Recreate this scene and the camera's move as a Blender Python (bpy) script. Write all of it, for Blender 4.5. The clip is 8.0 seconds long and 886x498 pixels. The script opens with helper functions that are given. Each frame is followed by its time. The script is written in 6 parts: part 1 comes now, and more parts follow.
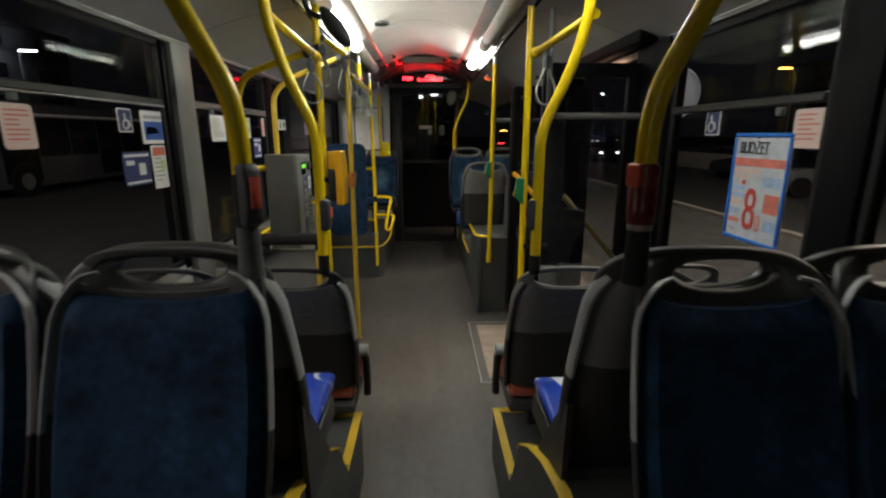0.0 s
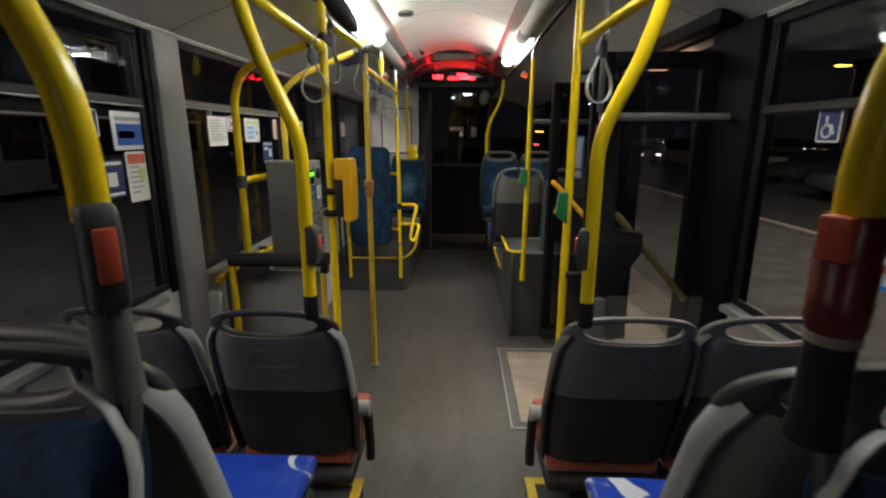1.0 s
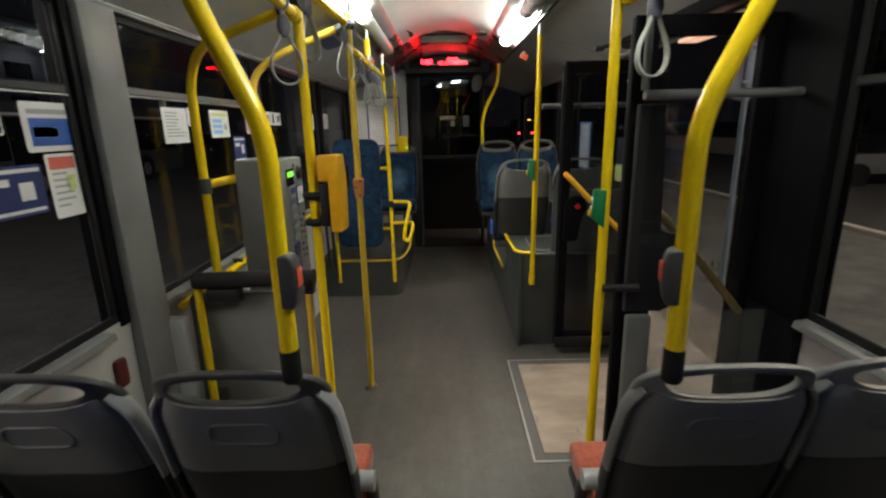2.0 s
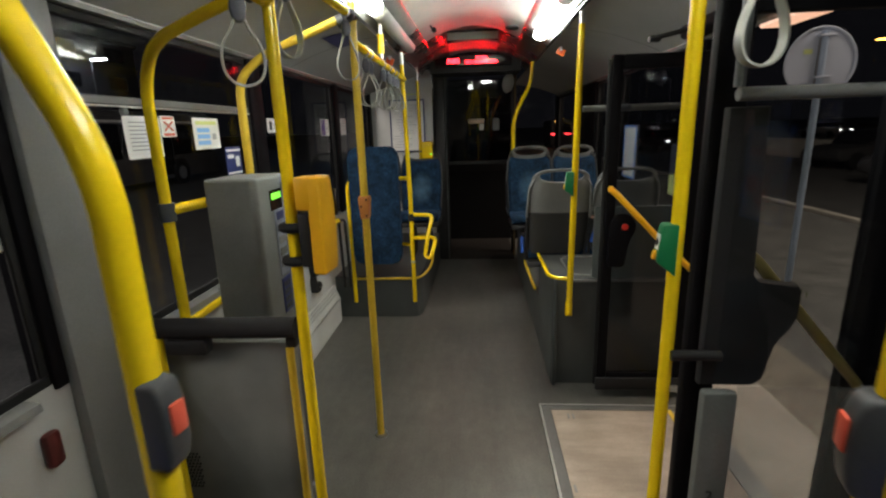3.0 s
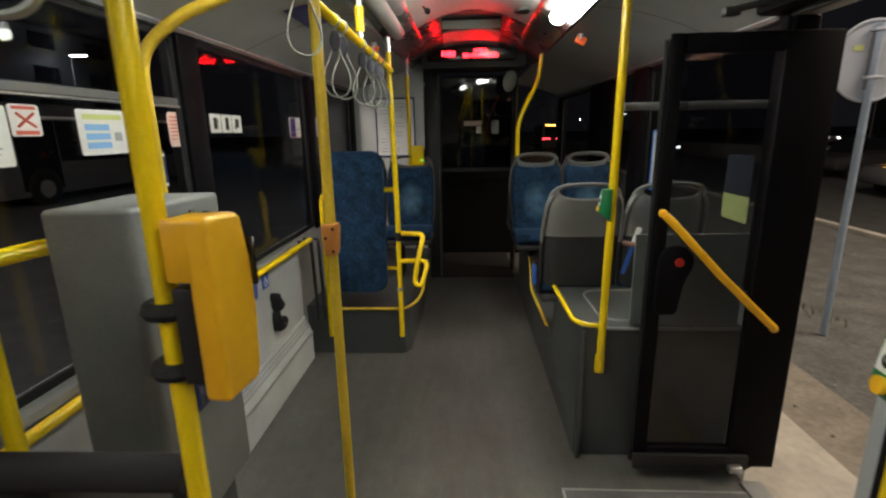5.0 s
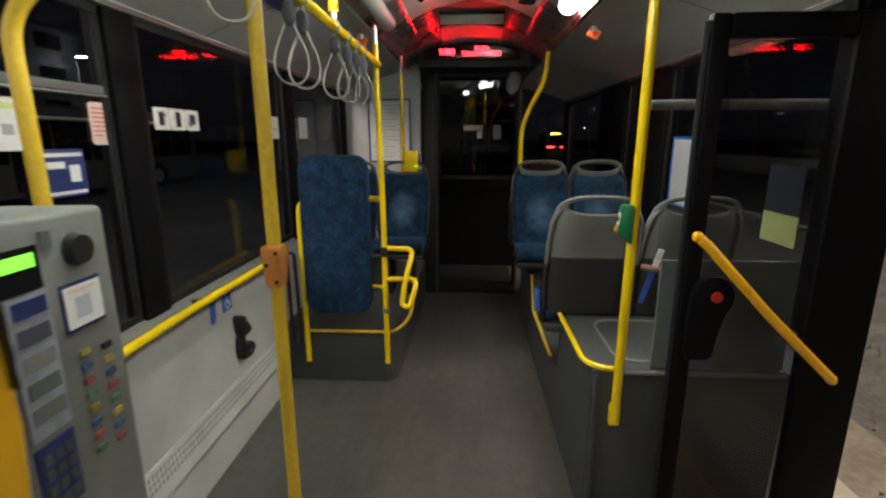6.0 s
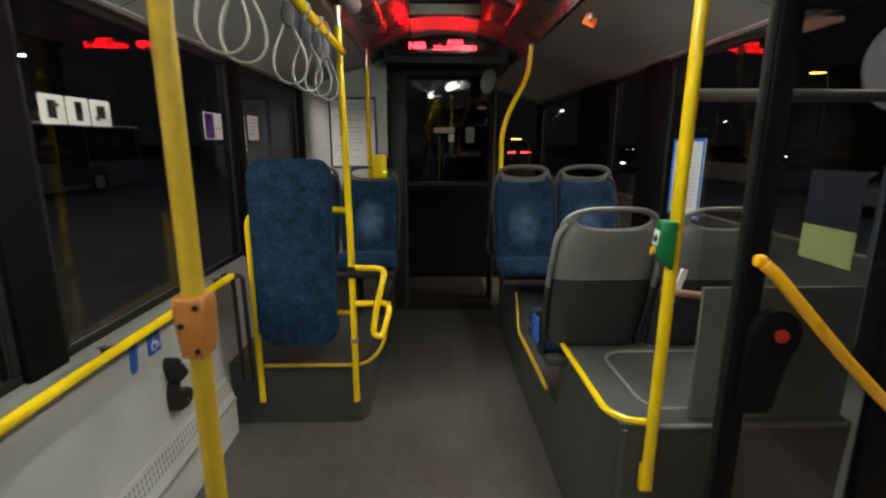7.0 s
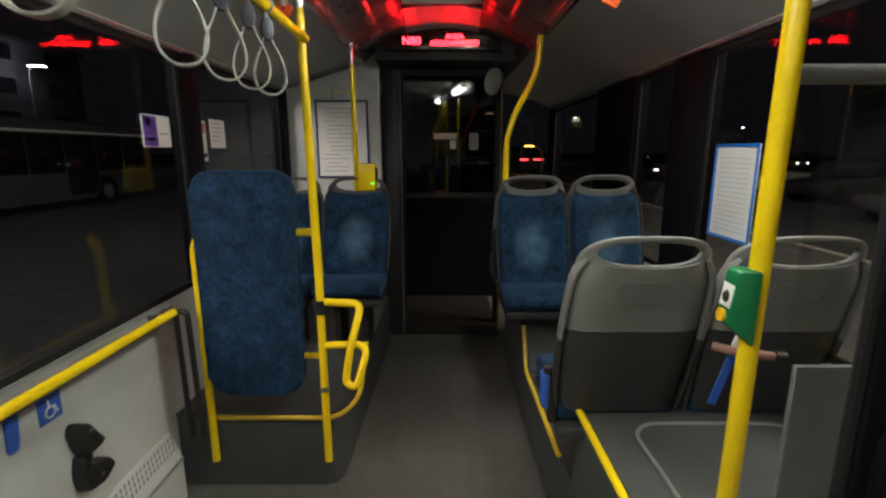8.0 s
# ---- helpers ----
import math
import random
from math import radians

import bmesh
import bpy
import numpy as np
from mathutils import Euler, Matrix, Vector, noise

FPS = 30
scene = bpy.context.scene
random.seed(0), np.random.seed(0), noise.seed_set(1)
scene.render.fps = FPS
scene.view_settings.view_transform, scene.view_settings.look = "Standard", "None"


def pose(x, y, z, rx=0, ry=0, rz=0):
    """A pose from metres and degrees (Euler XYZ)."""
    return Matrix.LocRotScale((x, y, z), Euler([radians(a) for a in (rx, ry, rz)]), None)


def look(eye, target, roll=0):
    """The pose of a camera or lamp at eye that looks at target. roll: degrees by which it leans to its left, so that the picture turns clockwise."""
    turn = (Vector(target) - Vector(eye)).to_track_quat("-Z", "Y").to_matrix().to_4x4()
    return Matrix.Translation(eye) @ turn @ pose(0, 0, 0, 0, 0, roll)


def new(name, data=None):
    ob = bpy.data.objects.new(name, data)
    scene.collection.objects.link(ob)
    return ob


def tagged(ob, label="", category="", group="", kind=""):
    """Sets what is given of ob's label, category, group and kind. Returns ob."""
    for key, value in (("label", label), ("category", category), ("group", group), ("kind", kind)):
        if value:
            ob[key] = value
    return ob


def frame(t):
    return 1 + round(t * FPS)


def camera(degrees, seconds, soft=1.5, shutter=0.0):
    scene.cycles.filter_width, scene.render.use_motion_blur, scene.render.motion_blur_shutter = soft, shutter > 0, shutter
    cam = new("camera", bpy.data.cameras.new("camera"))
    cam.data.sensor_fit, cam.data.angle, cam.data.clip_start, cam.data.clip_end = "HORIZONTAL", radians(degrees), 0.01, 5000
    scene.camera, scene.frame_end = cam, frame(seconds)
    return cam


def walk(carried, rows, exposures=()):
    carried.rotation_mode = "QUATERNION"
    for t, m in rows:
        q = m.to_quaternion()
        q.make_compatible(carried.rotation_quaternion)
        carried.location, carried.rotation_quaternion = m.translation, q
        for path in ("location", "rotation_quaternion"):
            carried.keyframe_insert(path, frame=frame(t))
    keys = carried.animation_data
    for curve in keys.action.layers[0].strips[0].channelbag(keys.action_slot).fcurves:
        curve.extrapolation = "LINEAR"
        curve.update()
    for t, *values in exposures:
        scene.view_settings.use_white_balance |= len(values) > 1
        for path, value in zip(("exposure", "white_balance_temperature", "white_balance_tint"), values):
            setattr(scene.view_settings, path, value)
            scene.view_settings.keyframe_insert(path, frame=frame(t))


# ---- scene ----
cam = camera(86.0, 8.0, soft=2.2, shutter=0.5)
PATH = [
    (0, (0.045, 0.083, 1.532), (0.108, 2.027, 1.067), -0.0),
    (0.5, (0.082, 0.35, 1.535), (0.088, 2.298, 1.083), -0.4),
    (1, (0.088, 0.509, 1.549), (0.016, 2.454, 1.087), 0.1),
    (1.2, (0.087, 0.567, 1.544), (0.003, 2.513, 1.088), -0.1),
    (2.3, (-0.029, 1.033, 1.542), (-0.036, 2.968, 1.033), -1.6),
    (2.5, (-0.007, 1.123, 1.543), (-0.06, 3.061, 1.049), -1.6),
    (3, (0.04, 1.328, 1.57), (-0.112, 3.261, 1.08), -1.8),
    (3.5, (0.022, 1.489, 1.558), (-0.147, 3.421, 1.069), -1.3),
    (4, (-0.022, 1.686, 1.567), (-0.089, 3.623, 1.074), -0.8),
    (4.5, (-0.054, 1.828, 1.565), (-0.052, 3.765, 1.064), -0.4),
    (4.7, (-0.055, 1.886, 1.565), (-0.095, 3.824, 1.071), -0.8),
    (5.8, (0.031, 2.277, 1.556), (-0.131, 4.218, 1.101), -0.6),
    (6, (0.008, 2.353, 1.542), (-0.107, 4.297, 1.09), -0.1),
    (6.5, (-0.076, 2.563, 1.533), (-0.049, 4.518, 1.113), 0.4),
    (7, (-0.096, 2.745, 1.522), (-0.05, 4.697, 1.091), 0.1),
    (7.5, (-0.009, 3.012, 1.524), (-0.029, 4.972, 1.124), -0.0),
    (8, (0.018, 3.199, 1.523), (0.01, 5.158, 1.121), -0.1),
]
walk(cam, [(t, look(eye, target, roll)) for t, eye, target, roll in PATH],
     [(0.0, -0.36), (0.5, -0.24), (1.0, -0.18), (2.5, -0.06), (4.5, 0.0), (6.0, 0.05), (7.5, 0.10), (8.0, 0.10)])

# ---- light ----
world = bpy.data.worlds.new("night")
world.use_nodes = True
scene.world = world
world.node_tree.nodes["Background"].inputs["Color"].default_value = (0.27, 0.26, 0.31, 1)
world.node_tree.nodes["Background"].inputs["Strength"].default_value = 0.02
LAMP = 44.0


def street_light(x, y, z, watts, colour):
    data = bpy.data.lights.new("street_light", "POINT")
    data.energy, data.color, data.shadow_soft_size = watts, colour, 2.5
    new("street_light", data).location = (x, y, z)


street_light(-6.0, -0.5, 5.5, 2300, (1.0, 0.9, 0.8))
street_light(6.5, 4.7, 6.5, 2600, (1.0, 0.84, 0.66))


# ---- materials ----
def material(name, colour, rough=0.5, metal=0.0, grain=0.0, scale=40.0, bump=0.0, stain=0.0, coat=0.0, sheen=0.0, spec=0.5, blot=3.5):
    """A painted, moulded or woven surface: fine grain, larger stains and slight relief."""
    m = bpy.data.materials.new(name)
    m.use_nodes = True
    n, l = m.node_tree.nodes, m.node_tree.links
    b = n["Principled BSDF"]
    b.inputs["Roughness"].default_value, b.inputs["Metallic"].default_value = rough, metal
    b.inputs["Coat Weight"].default_value, b.inputs["Sheen Weight"].default_value = coat, sheen
    b.inputs["Specular IOR Level"].default_value = spec
    b.inputs["Base Color"].default_value = (*colour, 1)
    if grain or stain or bump:
        c = n.new("ShaderNodeTexCoord")
        fine, broad = n.new("ShaderNodeTexNoise"), n.new("ShaderNodeTexNoise")
        fine.inputs["Scale"].default_value, fine.inputs["Detail"].default_value = scale, 4
        broad.inputs["Scale"].default_value, broad.inputs["Detail"].default_value = blot, 5
        for t in (fine, broad):
            l.new(c.outputs["Object"], t.inputs["Vector"])
        shades = []
        for t, amount in ((fine, grain), (broad, stain)):
            r = n.new("ShaderNodeMapRange")
            r.inputs["From Min"].default_value, r.inputs["From Max"].default_value = 0.3, 0.7
            r.inputs["To Min"].default_value, r.inputs["To Max"].default_value = 1 - amount, 1 + amount * 0.6
            l.new(t.outputs["Fac"], r.inputs["Value"])
            shades.append(r)
        mul = n.new("ShaderNodeMath")
        mul.operation = "MULTIPLY"
        l.new(shades[0].outputs["Result"], mul.inputs[0])
        l.new(shades[1].outputs["Result"], mul.inputs[1])
        tint = n.new("ShaderNodeVectorMath")
        tint.operation = "SCALE"
        tint.inputs[0].default_value = colour
        l.new(mul.outputs["Value"], tint.inputs["Scale"])
        l.new(tint.outputs["Vector"], b.inputs["Base Color"])
        rr = n.new("ShaderNodeMapRange")
        rr.inputs["To Min"].default_value, rr.inputs["To Max"].default_value = max(rough - 0.12, 0.03), min(rough + 0.12, 1)
        l.new(broad.outputs["Fac"], rr.inputs["Value"])
        l.new(rr.outputs["Result"], b.inputs["Roughness"])
        if bump:
            h = n.new("ShaderNodeBump")
            h.inputs["Strength"].default_value, h.inputs["Distance"].default_value = bump, 0.002
            l.new(fine.outputs["Fac"], h.inputs["Height"])
            l.new(h.outputs["Normal"], b.inputs["Normal"])
    return m


def glow(name, colour, strength, base=(0.8, 0.8, 0.8)):
    m = bpy.data.materials.new(name)
    m.use_nodes = True
    b = m.node_tree.nodes["Principled BSDF"]
    b.inputs["Base Color"].default_value = (*base, 1)
    b.inputs["Emission Color"].default_value, b.inputs["Emission Strength"].default_value = (*colour, 1), strength
    return m


def pane_material(name, tint, mirror=0.024, slant=0.5):
    """A thin pane: it lets light through, and mirrors more at a slant."""
    m = bpy.data.materials.new(name)
    m.use_nodes = True
    n, l = m.node_tree.nodes, m.node_tree.links
    n.remove(n["Principled BSDF"])
    clear, gloss, mix = n.new("ShaderNodeBsdfTransparent"), n.new("ShaderNodeBsdfGlossy"), n.new("ShaderNodeMixShader")
    weight, power, ramp = n.new("ShaderNodeLayerWeight"), n.new("ShaderNodeMath"), n.new("ShaderNodeMapRange")
    clear.inputs["Color"].default_value = (*tint, 1)
    gloss.inputs["Roughness"].default_value = 0.02
    power.operation, power.inputs[1].default_value = "POWER", 5.0
    ramp.inputs["To Min"].default_value, ramp.inputs["To Max"].default_value = mirror, slant
    weight.inputs["Blend"].default_value = 0.5
    l.new(weight.outputs["Facing"], power.inputs[0])
    l.new(power.outputs["Value"], ramp.inputs["Value"])
    l.new(ramp.outputs["Result"], mix.inputs["Fac"])
    l.new(clear.outputs["BSDF"], mix.inputs[1])
    l.new(gloss.outputs["BSDF"], mix.inputs[2])
    l.new(mix.outputs["Shader"], n["Material Output"].inputs["Surface"])
    return m


YELLOW = material("yellow powder-coated steel", (0.80, 0.56, 0.008), 0.24, grain=0.05, scale=120, stain=0.12)
YELLOW_DULL = material("worn yellow paint", (0.62, 0.42, 0.03), 0.45, grain=0.1, scale=80, stain=0.25)
VALVE = material("orange-red plastic", (0.75, 0.12, 0.02), 0.4, stain=0.1)
ORANGE = material("orange plastic", (0.52, 0.20, 0.05), 0.42, stain=0.1, grain=0.04)
AMBER = material("amber plastic", (0.78, 0.42, 0.015), 0.35, stain=0.1, grain=0.04)
RED = material("red plastic", (0.55, 0.03, 0.02), 0.3, stain=0.2, grain=0.05)
DARK_RED = material("dark red glossy sleeve", (0.13, 0.014, 0.011), 0.28, stain=0.3, grain=0.05)
GREEN = material("green plastic", (0.008, 0.16, 0.055), 0.35, stain=0.1, grain=0.04)
STEEL = material("brushed steel", (0.55, 0.55, 0.54), 0.3, metal=1.0, grain=0.08, scale=150)
GREY_TUBE = material("grey painted tube", (0.15, 0.15, 0.15), 0.35, grain=0.06, stain=0.1)
BLACK = material("black plastic", (0.018, 0.0175, 0.0185), 0.45, grain=0.15, scale=200, bump=0.15, spec=0.3)
BLACK_GLOSS = material("black gloss trim", (0.010, 0.010, 0.012), 0.16, stain=0.2)
RUBBER = material("black rubber", (0.011, 0.011, 0.012), 0.7, grain=0.2, scale=90, bump=0.2, spec=0.25)
FOAM = material("black foam padding", (0.008, 0.007, 0.009), 0.85, grain=0.2, scale=150, bump=0.4)
SHELL = material("grey moulded seat shell", (0.142, 0.144, 0.144), 0.42, grain=0.12, scale=300, bump=0.35, stain=0.18)
# the grey shell with lamp light added to its colour, for the podium seats
SHELL_LIFTED = material("grey seat shell lightened for missing light", (0.178, 0.178, 0.175), 0.42, grain=0.1, scale=300, bump=0.3, stain=0.15)
SLEEVE = material("dark grey sleeve plastic", (0.055, 0.056, 0.06), 0.45, grain=0.1, scale=250, stain=0.2)
POST_GREY = material("grey post paint", (0.11, 0.118, 0.115), 0.45, grain=0.1, scale=120, stain=0.25)
SHELL_LOW = material("charcoal seat shell", (0.031, 0.0305, 0.032), 0.55, grain=0.12, scale=300, bump=0.35, stain=0.25)
SHELL_EDGE = material("light grey seat rim", (0.34, 0.35, 0.36), 0.38, grain=0.08, scale=300, bump=0.2, stain=0.12)
FABRIC = material("blue plush fabric", (0.0095, 0.029, 0.062), 0.9, grain=0.45, scale=45, bump=0.4, stain=0.6, sheen=0.13, blot=13.0, spec=0.15)
FABRIC.node_tree.nodes["Principled BSDF"].inputs["Sheen Tint"].default_value = (0.19, 0.42, 0.84, 1)
FABRIC_ORANGE = material("orange-red plush fabric", (0.42, 0.085, 0.04), 0.9, grain=0.3, scale=70, bump=0.5, stain=0.3, sheen=0.3)
FABRIC_VINYL = material("bright blue patterned seat cloth", (0.012, 0.05, 0.42), 0.3, grain=0.2, scale=30, bump=0.2, stain=0.3)


def fleck(m, colour, scale, limit):
    """Loose printed shapes on a patterned cloth."""
    n, l = m.node_tree.nodes, m.node_tree.links
    b = n["Principled BSDF"]
    source = b.inputs["Base Color"].links[0].from_socket
    c, noise, r, mix = n.new("ShaderNodeTexCoord"), n.new("ShaderNodeTexNoise"), n.new("ShaderNodeMapRange"), n.new("ShaderNodeMixRGB")
    noise.inputs["Scale"].default_value, noise.inputs["Distortion"].default_value = scale, 1.2
    r.inputs["From Min"].default_value, r.inputs["From Max"].default_value = limit, limit + 0.03
    mix.inputs["Color2"].default_value = (*colour, 1)
    l.new(c.outputs["Object"], noise.inputs["Vector"])
    l.new(noise.outputs["Fac"], r.inputs["Value"])
    l.new(r.outputs["Result"], mix.inputs["Fac"])
    l.new(source, mix.inputs["Color1"])
    l.new(mix.outputs["Color"], b.inputs["Base Color"])


def worn(height):
    """Blue plush rubbed pale where backs have leaned on it, at a height above the seat's foot."""
    m = FABRIC.copy()
    n, l = m.node_tree.nodes, m.node_tree.links
    b = n["Principled BSDF"]
    source = b.inputs["Base Color"].links[0].from_socket
    c, mp, noise, length, r, mul, mix = (n.new("ShaderNode" + k) for k in ("TexCoord", "Mapping", "TexNoise", "VectorMath", "MapRange", "Math", "MixRGB"))
    mp.inputs["Location"].default_value, mp.inputs["Scale"].default_value = (0, 0, -height / 0.17), (1 / 0.12, 0, 1 / 0.17)
    noise.inputs["Scale"].default_value, noise.inputs["Detail"].default_value = 16.0, 5
    length.operation, mul.operation = "LENGTH", "MULTIPLY"
    r.inputs["From Min"].default_value, r.inputs["From Max"].default_value = 1.0, 0.15
    mix.inputs["Color2"].default_value = (0.10, 0.19, 0.28, 1)
    l.new(c.outputs["Object"], mp.inputs["Vector"])
    l.new(c.outputs["Object"], noise.inputs["Vector"])
    l.new(mp.outputs["Vector"], length.inputs[0])
    l.new(length.outputs["Value"], r.inputs["Value"])
    l.new(r.outputs["Result"], mul.inputs[0])
    l.new(noise.outputs["Fac"], mul.inputs[1])
    l.new(mul.outputs["Value"], mix.inputs["Fac"])
    l.new(source, mix.inputs["Color1"])
    l.new(mix.outputs["Color"], b.inputs["Base Color"])
    return m


fleck(FABRIC_VINYL, (0.55, 0.58, 0.66), 6.5, 0.60)
fleck(FABRIC_VINYL, (0.55, 0.50, 0.18), 8.0, 0.68)
FLOOR = material("grey speckled vinyl floor", (0.103, 0.100, 0.092), 0.45, grain=0.2, scale=110, bump=0.12, stain=0.16)


def scuff(m, stretch, scale, amount):
    """Long trodden streaks of dirt over a floor material."""
    n, l = m.node_tree.nodes, m.node_tree.links
    b = n["Principled BSDF"]
    source = b.inputs["Base Color"].links[0].from_socket
    c, mp, noise, r, mul = n.new("ShaderNodeTexCoord"), n.new("ShaderNodeMapping"), n.new("ShaderNodeTexNoise"), n.new("ShaderNodeMapRange"), n.new("ShaderNodeVectorMath")
    mp.inputs["Scale"].default_value = stretch
    noise.inputs["Scale"].default_value, noise.inputs["Detail"].default_value, noise.inputs["Roughness"].default_value = scale, 6, 0.65
    r.inputs["From Min"].default_value, r.inputs["From Max"].default_value = 0.35, 0.65
    r.inputs["To Min"].default_value, r.inputs["To Max"].default_value = 1 - amount, 1 + amount * 0.5
    mul.operation = "SCALE"
    l.new(c.outputs["Object"], mp.inputs["Vector"])
    l.new(mp.outputs["Vector"], noise.inputs["Vector"])
    l.new(noise.outputs["Fac"], r.inputs["Value"])
    l.new(source, mul.inputs[0])
    l.new(r.outputs["Result"], mul.inputs["Scale"])
    l.new(mul.outputs["Vector"], b.inputs["Base Color"])


scuff(FLOOR, (2.6, 0.4, 1.0), 2.4, 0.2)
scuff(FLOOR, (1.0, 0.7, 1.0), 17.0, 0.13)
RAMP = material("worn beige ramp plate", (0.33, 0.27, 0.225), 0.5, grain=0.12, scale=140, bump=0.15, stain=0.3)
scuff(RAMP, (0.5, 2.5, 1.0), 4.0, 0.22)
PODIUM = material("grey podium vinyl", (0.056, 0.061, 0.062), 0.5, grain=0.2, scale=240, bump=0.12, stain=0.22)
WALL = material("light grey wall laminate", (0.47, 0.475, 0.47), 0.42, grain=0.06, scale=200, stain=0.16, bump=0.08)
PILLAR = material("grey pillar cover", (0.20, 0.20, 0.20), 0.45, grain=0.08, scale=160, stain=0.16, bump=0.1)
CEILING = material("off-white ceiling laminate", (0.74, 0.73, 0.70), 0.38, grain=0.05, scale=60, stain=0.1)
# ceiling laminate again, the weaker light at the sides put into its colour
CEILING_SHADED = material("ceiling laminate darkened for shade", (0.46, 0.457, 0.45), 0.45, grain=0.06, scale=90, stain=0.12)
# darker version of COVE, from the cove's front end to the display
COVE_DARK = material("darker copy of the cove grey", (0.12, 0.115, 0.115), 0.27, grain=0.04, stain=0.15)
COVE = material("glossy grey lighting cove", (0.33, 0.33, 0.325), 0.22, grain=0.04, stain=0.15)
BOX_GREY = material("grey cast casing", (0.170, 0.176, 0.170), 0.5, grain=0.16, scale=320, bump=0.3, stain=0.26, blot=4.5)
ALU = material("aluminium trim", (0.46, 0.46, 0.45), 0.35, metal=0.6, grain=0.06, stain=0.15)
TRIM_GREY = material("dull aluminium trim", (0.14, 0.14, 0.138), 0.45, metal=0.3, grain=0.06, stain=0.2)
DARK = material("dark frame coating", (0.007, 0.0065, 0.008), 0.55, grain=0.1, scale=120, stain=0.25, spec=0.06)
STRAP = material("grey plastic strap", (0.34, 0.34, 0.315), 0.4, grain=0.06, scale=120, stain=0.12)
HANGER = material("dark blue-grey plastic", (0.07, 0.072, 0.10), 0.45, grain=0.05, stain=0.15)
PAPER = material("white paper", (0.72, 0.71, 0.70), 0.6, grain=0.04, scale=90, stain=0.06)
PINK_PAPER = material("pale pink paper", (0.72, 0.55, 0.50), 0.6, stain=0.06, grain=0.03)
PRINT = material("grey print", (0.35, 0.35, 0.36), 0.6)
PRINT_RED = material("red print", (0.60, 0.12, 0.08), 0.6)
PRINT_BLUE = material("blue print", (0.03, 0.10, 0.42), 0.5)
PRINT_SKY = material("light blue print", (0.22, 0.45, 0.78), 0.5)
NAVY = material("navy print", (0.015, 0.025, 0.12), 0.5)
PURPLE = material("purple print", (0.10, 0.05, 0.30), 0.5)
LIME = material("pale lime card", (0.55, 0.60, 0.22), 0.6)
FRAME_BLUE = material("blue plastic frame", (0.02, 0.16, 0.60), 0.35)
ASPHALT = material("asphalt", (0.075, 0.073, 0.072), 0.85, grain=0.35, scale=30, bump=0.4, stain=0.35)
PAVING = material("sandy pavement", (0.27, 0.238, 0.195), 0.9, grain=0.2, scale=24, bump=0.15, stain=0.4)
CONCRETE = material("concrete", (0.48, 0.44, 0.385), 0.85, grain=0.12, scale=20, bump=0.12, stain=0.22)
SIGN_BACK = material("pale grey sign back", (0.45, 0.48, 0.56), 0.5, stain=0.12, grain=0.03)
CAR_PAINT = material("pale car paint", (0.15, 0.15, 0.155), 0.25, coat=0.6)
BUS_PAINT = material("dull bus paint", (0.07, 0.07, 0.075), 0.4, stain=0.2, grain=0.05)
CAR_GLASS = material("dark car glass", (0.01, 0.01, 0.012), 0.1)
GLASS = pane_material("window glass", (0.74, 0.76, 0.78))
DULL_GLASS = pane_material("dusty window glass", (0.70, 0.72, 0.75), mirror=0.003, slant=0.15)
LEAF_GLASS = pane_material("tinted door glass", (0.74, 0.75, 0.77))
CLEAR_GLASS = pane_material("clear door glass", (0.92, 0.93, 0.93))
DARK_GLASS = pane_material("dark partition glass", (0.30, 0.31, 0.33), mirror=0.06)
LAMP_ON = glow("lit lamp diffuser", (0.93, 0.97, 0.87), LAMP)
FROST = material("frosted grey panel", (0.30, 0.31, 0.29), 0.5, grain=0.06, stain=0.15)
FROST.node_tree.nodes["Principled BSDF"].inputs["Alpha"].default_value = 0.16
LAMP_OFF = material("unlit lamp diffuser", (0.50, 0.50, 0.49), 0.3, stain=0.1, grain=0.03)
DOOR_LAMP = glow("warm door lamp", (1.0, 0.52, 0.32), 1.8)
LED = glow("red light-emitting dots", (1.0, 0.0045, 0.0080), 82.0, (0.2, 0.0, 0.0))
# grey panel; its reddish tint adds to the display's glow on it
SLOPE = material("glossy end panel tinted for red glow", (0.50, 0.40, 0.42), 0.16, stain=0.1, grain=0.04)
LCD = glow("green display", (0.25, 1.0, 0.06), 1.2, (0.1, 0.3, 0.05))
TAIL = glow("red tail light", (1.0, 0.03, 0.04), 12.0)
HEAD = glow("white head light", (1.0, 0.95, 0.85), 9.0)
SODIUM = glow("amber street lamp", (1.0, 0.42, 0.06), 25.0)
WHITE_LAMP = glow("white street lamp", (0.9, 0.93, 1.0), 60.0)


# ---- builders ----
def shade(bm, angle=40):
    """Smooth shading, but for faces marked flat and for sharp edges."""
    bm.normal_update()
    flat = bm.faces.layers.int.get("flat")
    for f in bm.faces:
        f.smooth = not (flat and f[flat])
    for e in bm.edges:
        if len(e.link_faces) == 2 and e.calc_face_angle(0) > radians(angle):
            e.smooth = False
    return bm


def round_off(bm, faces, edges, bevel, segs):
    """Rounds edges; the faces between stay flat."""
    made = bmesh.ops.bevel(bm, geom=edges, offset=bevel, segments=segs, profile=0.5, affect="EDGES")
    flat = bm.faces.layers.int["flat"]
    for f in faces:
        if f.is_valid:
            f[flat] = 1
    for f in made["faces"]:
        f[flat] = 0


def flats(bm):
    return bm.faces.layers.int.get("flat") or bm.faces.layers.int.new("flat")


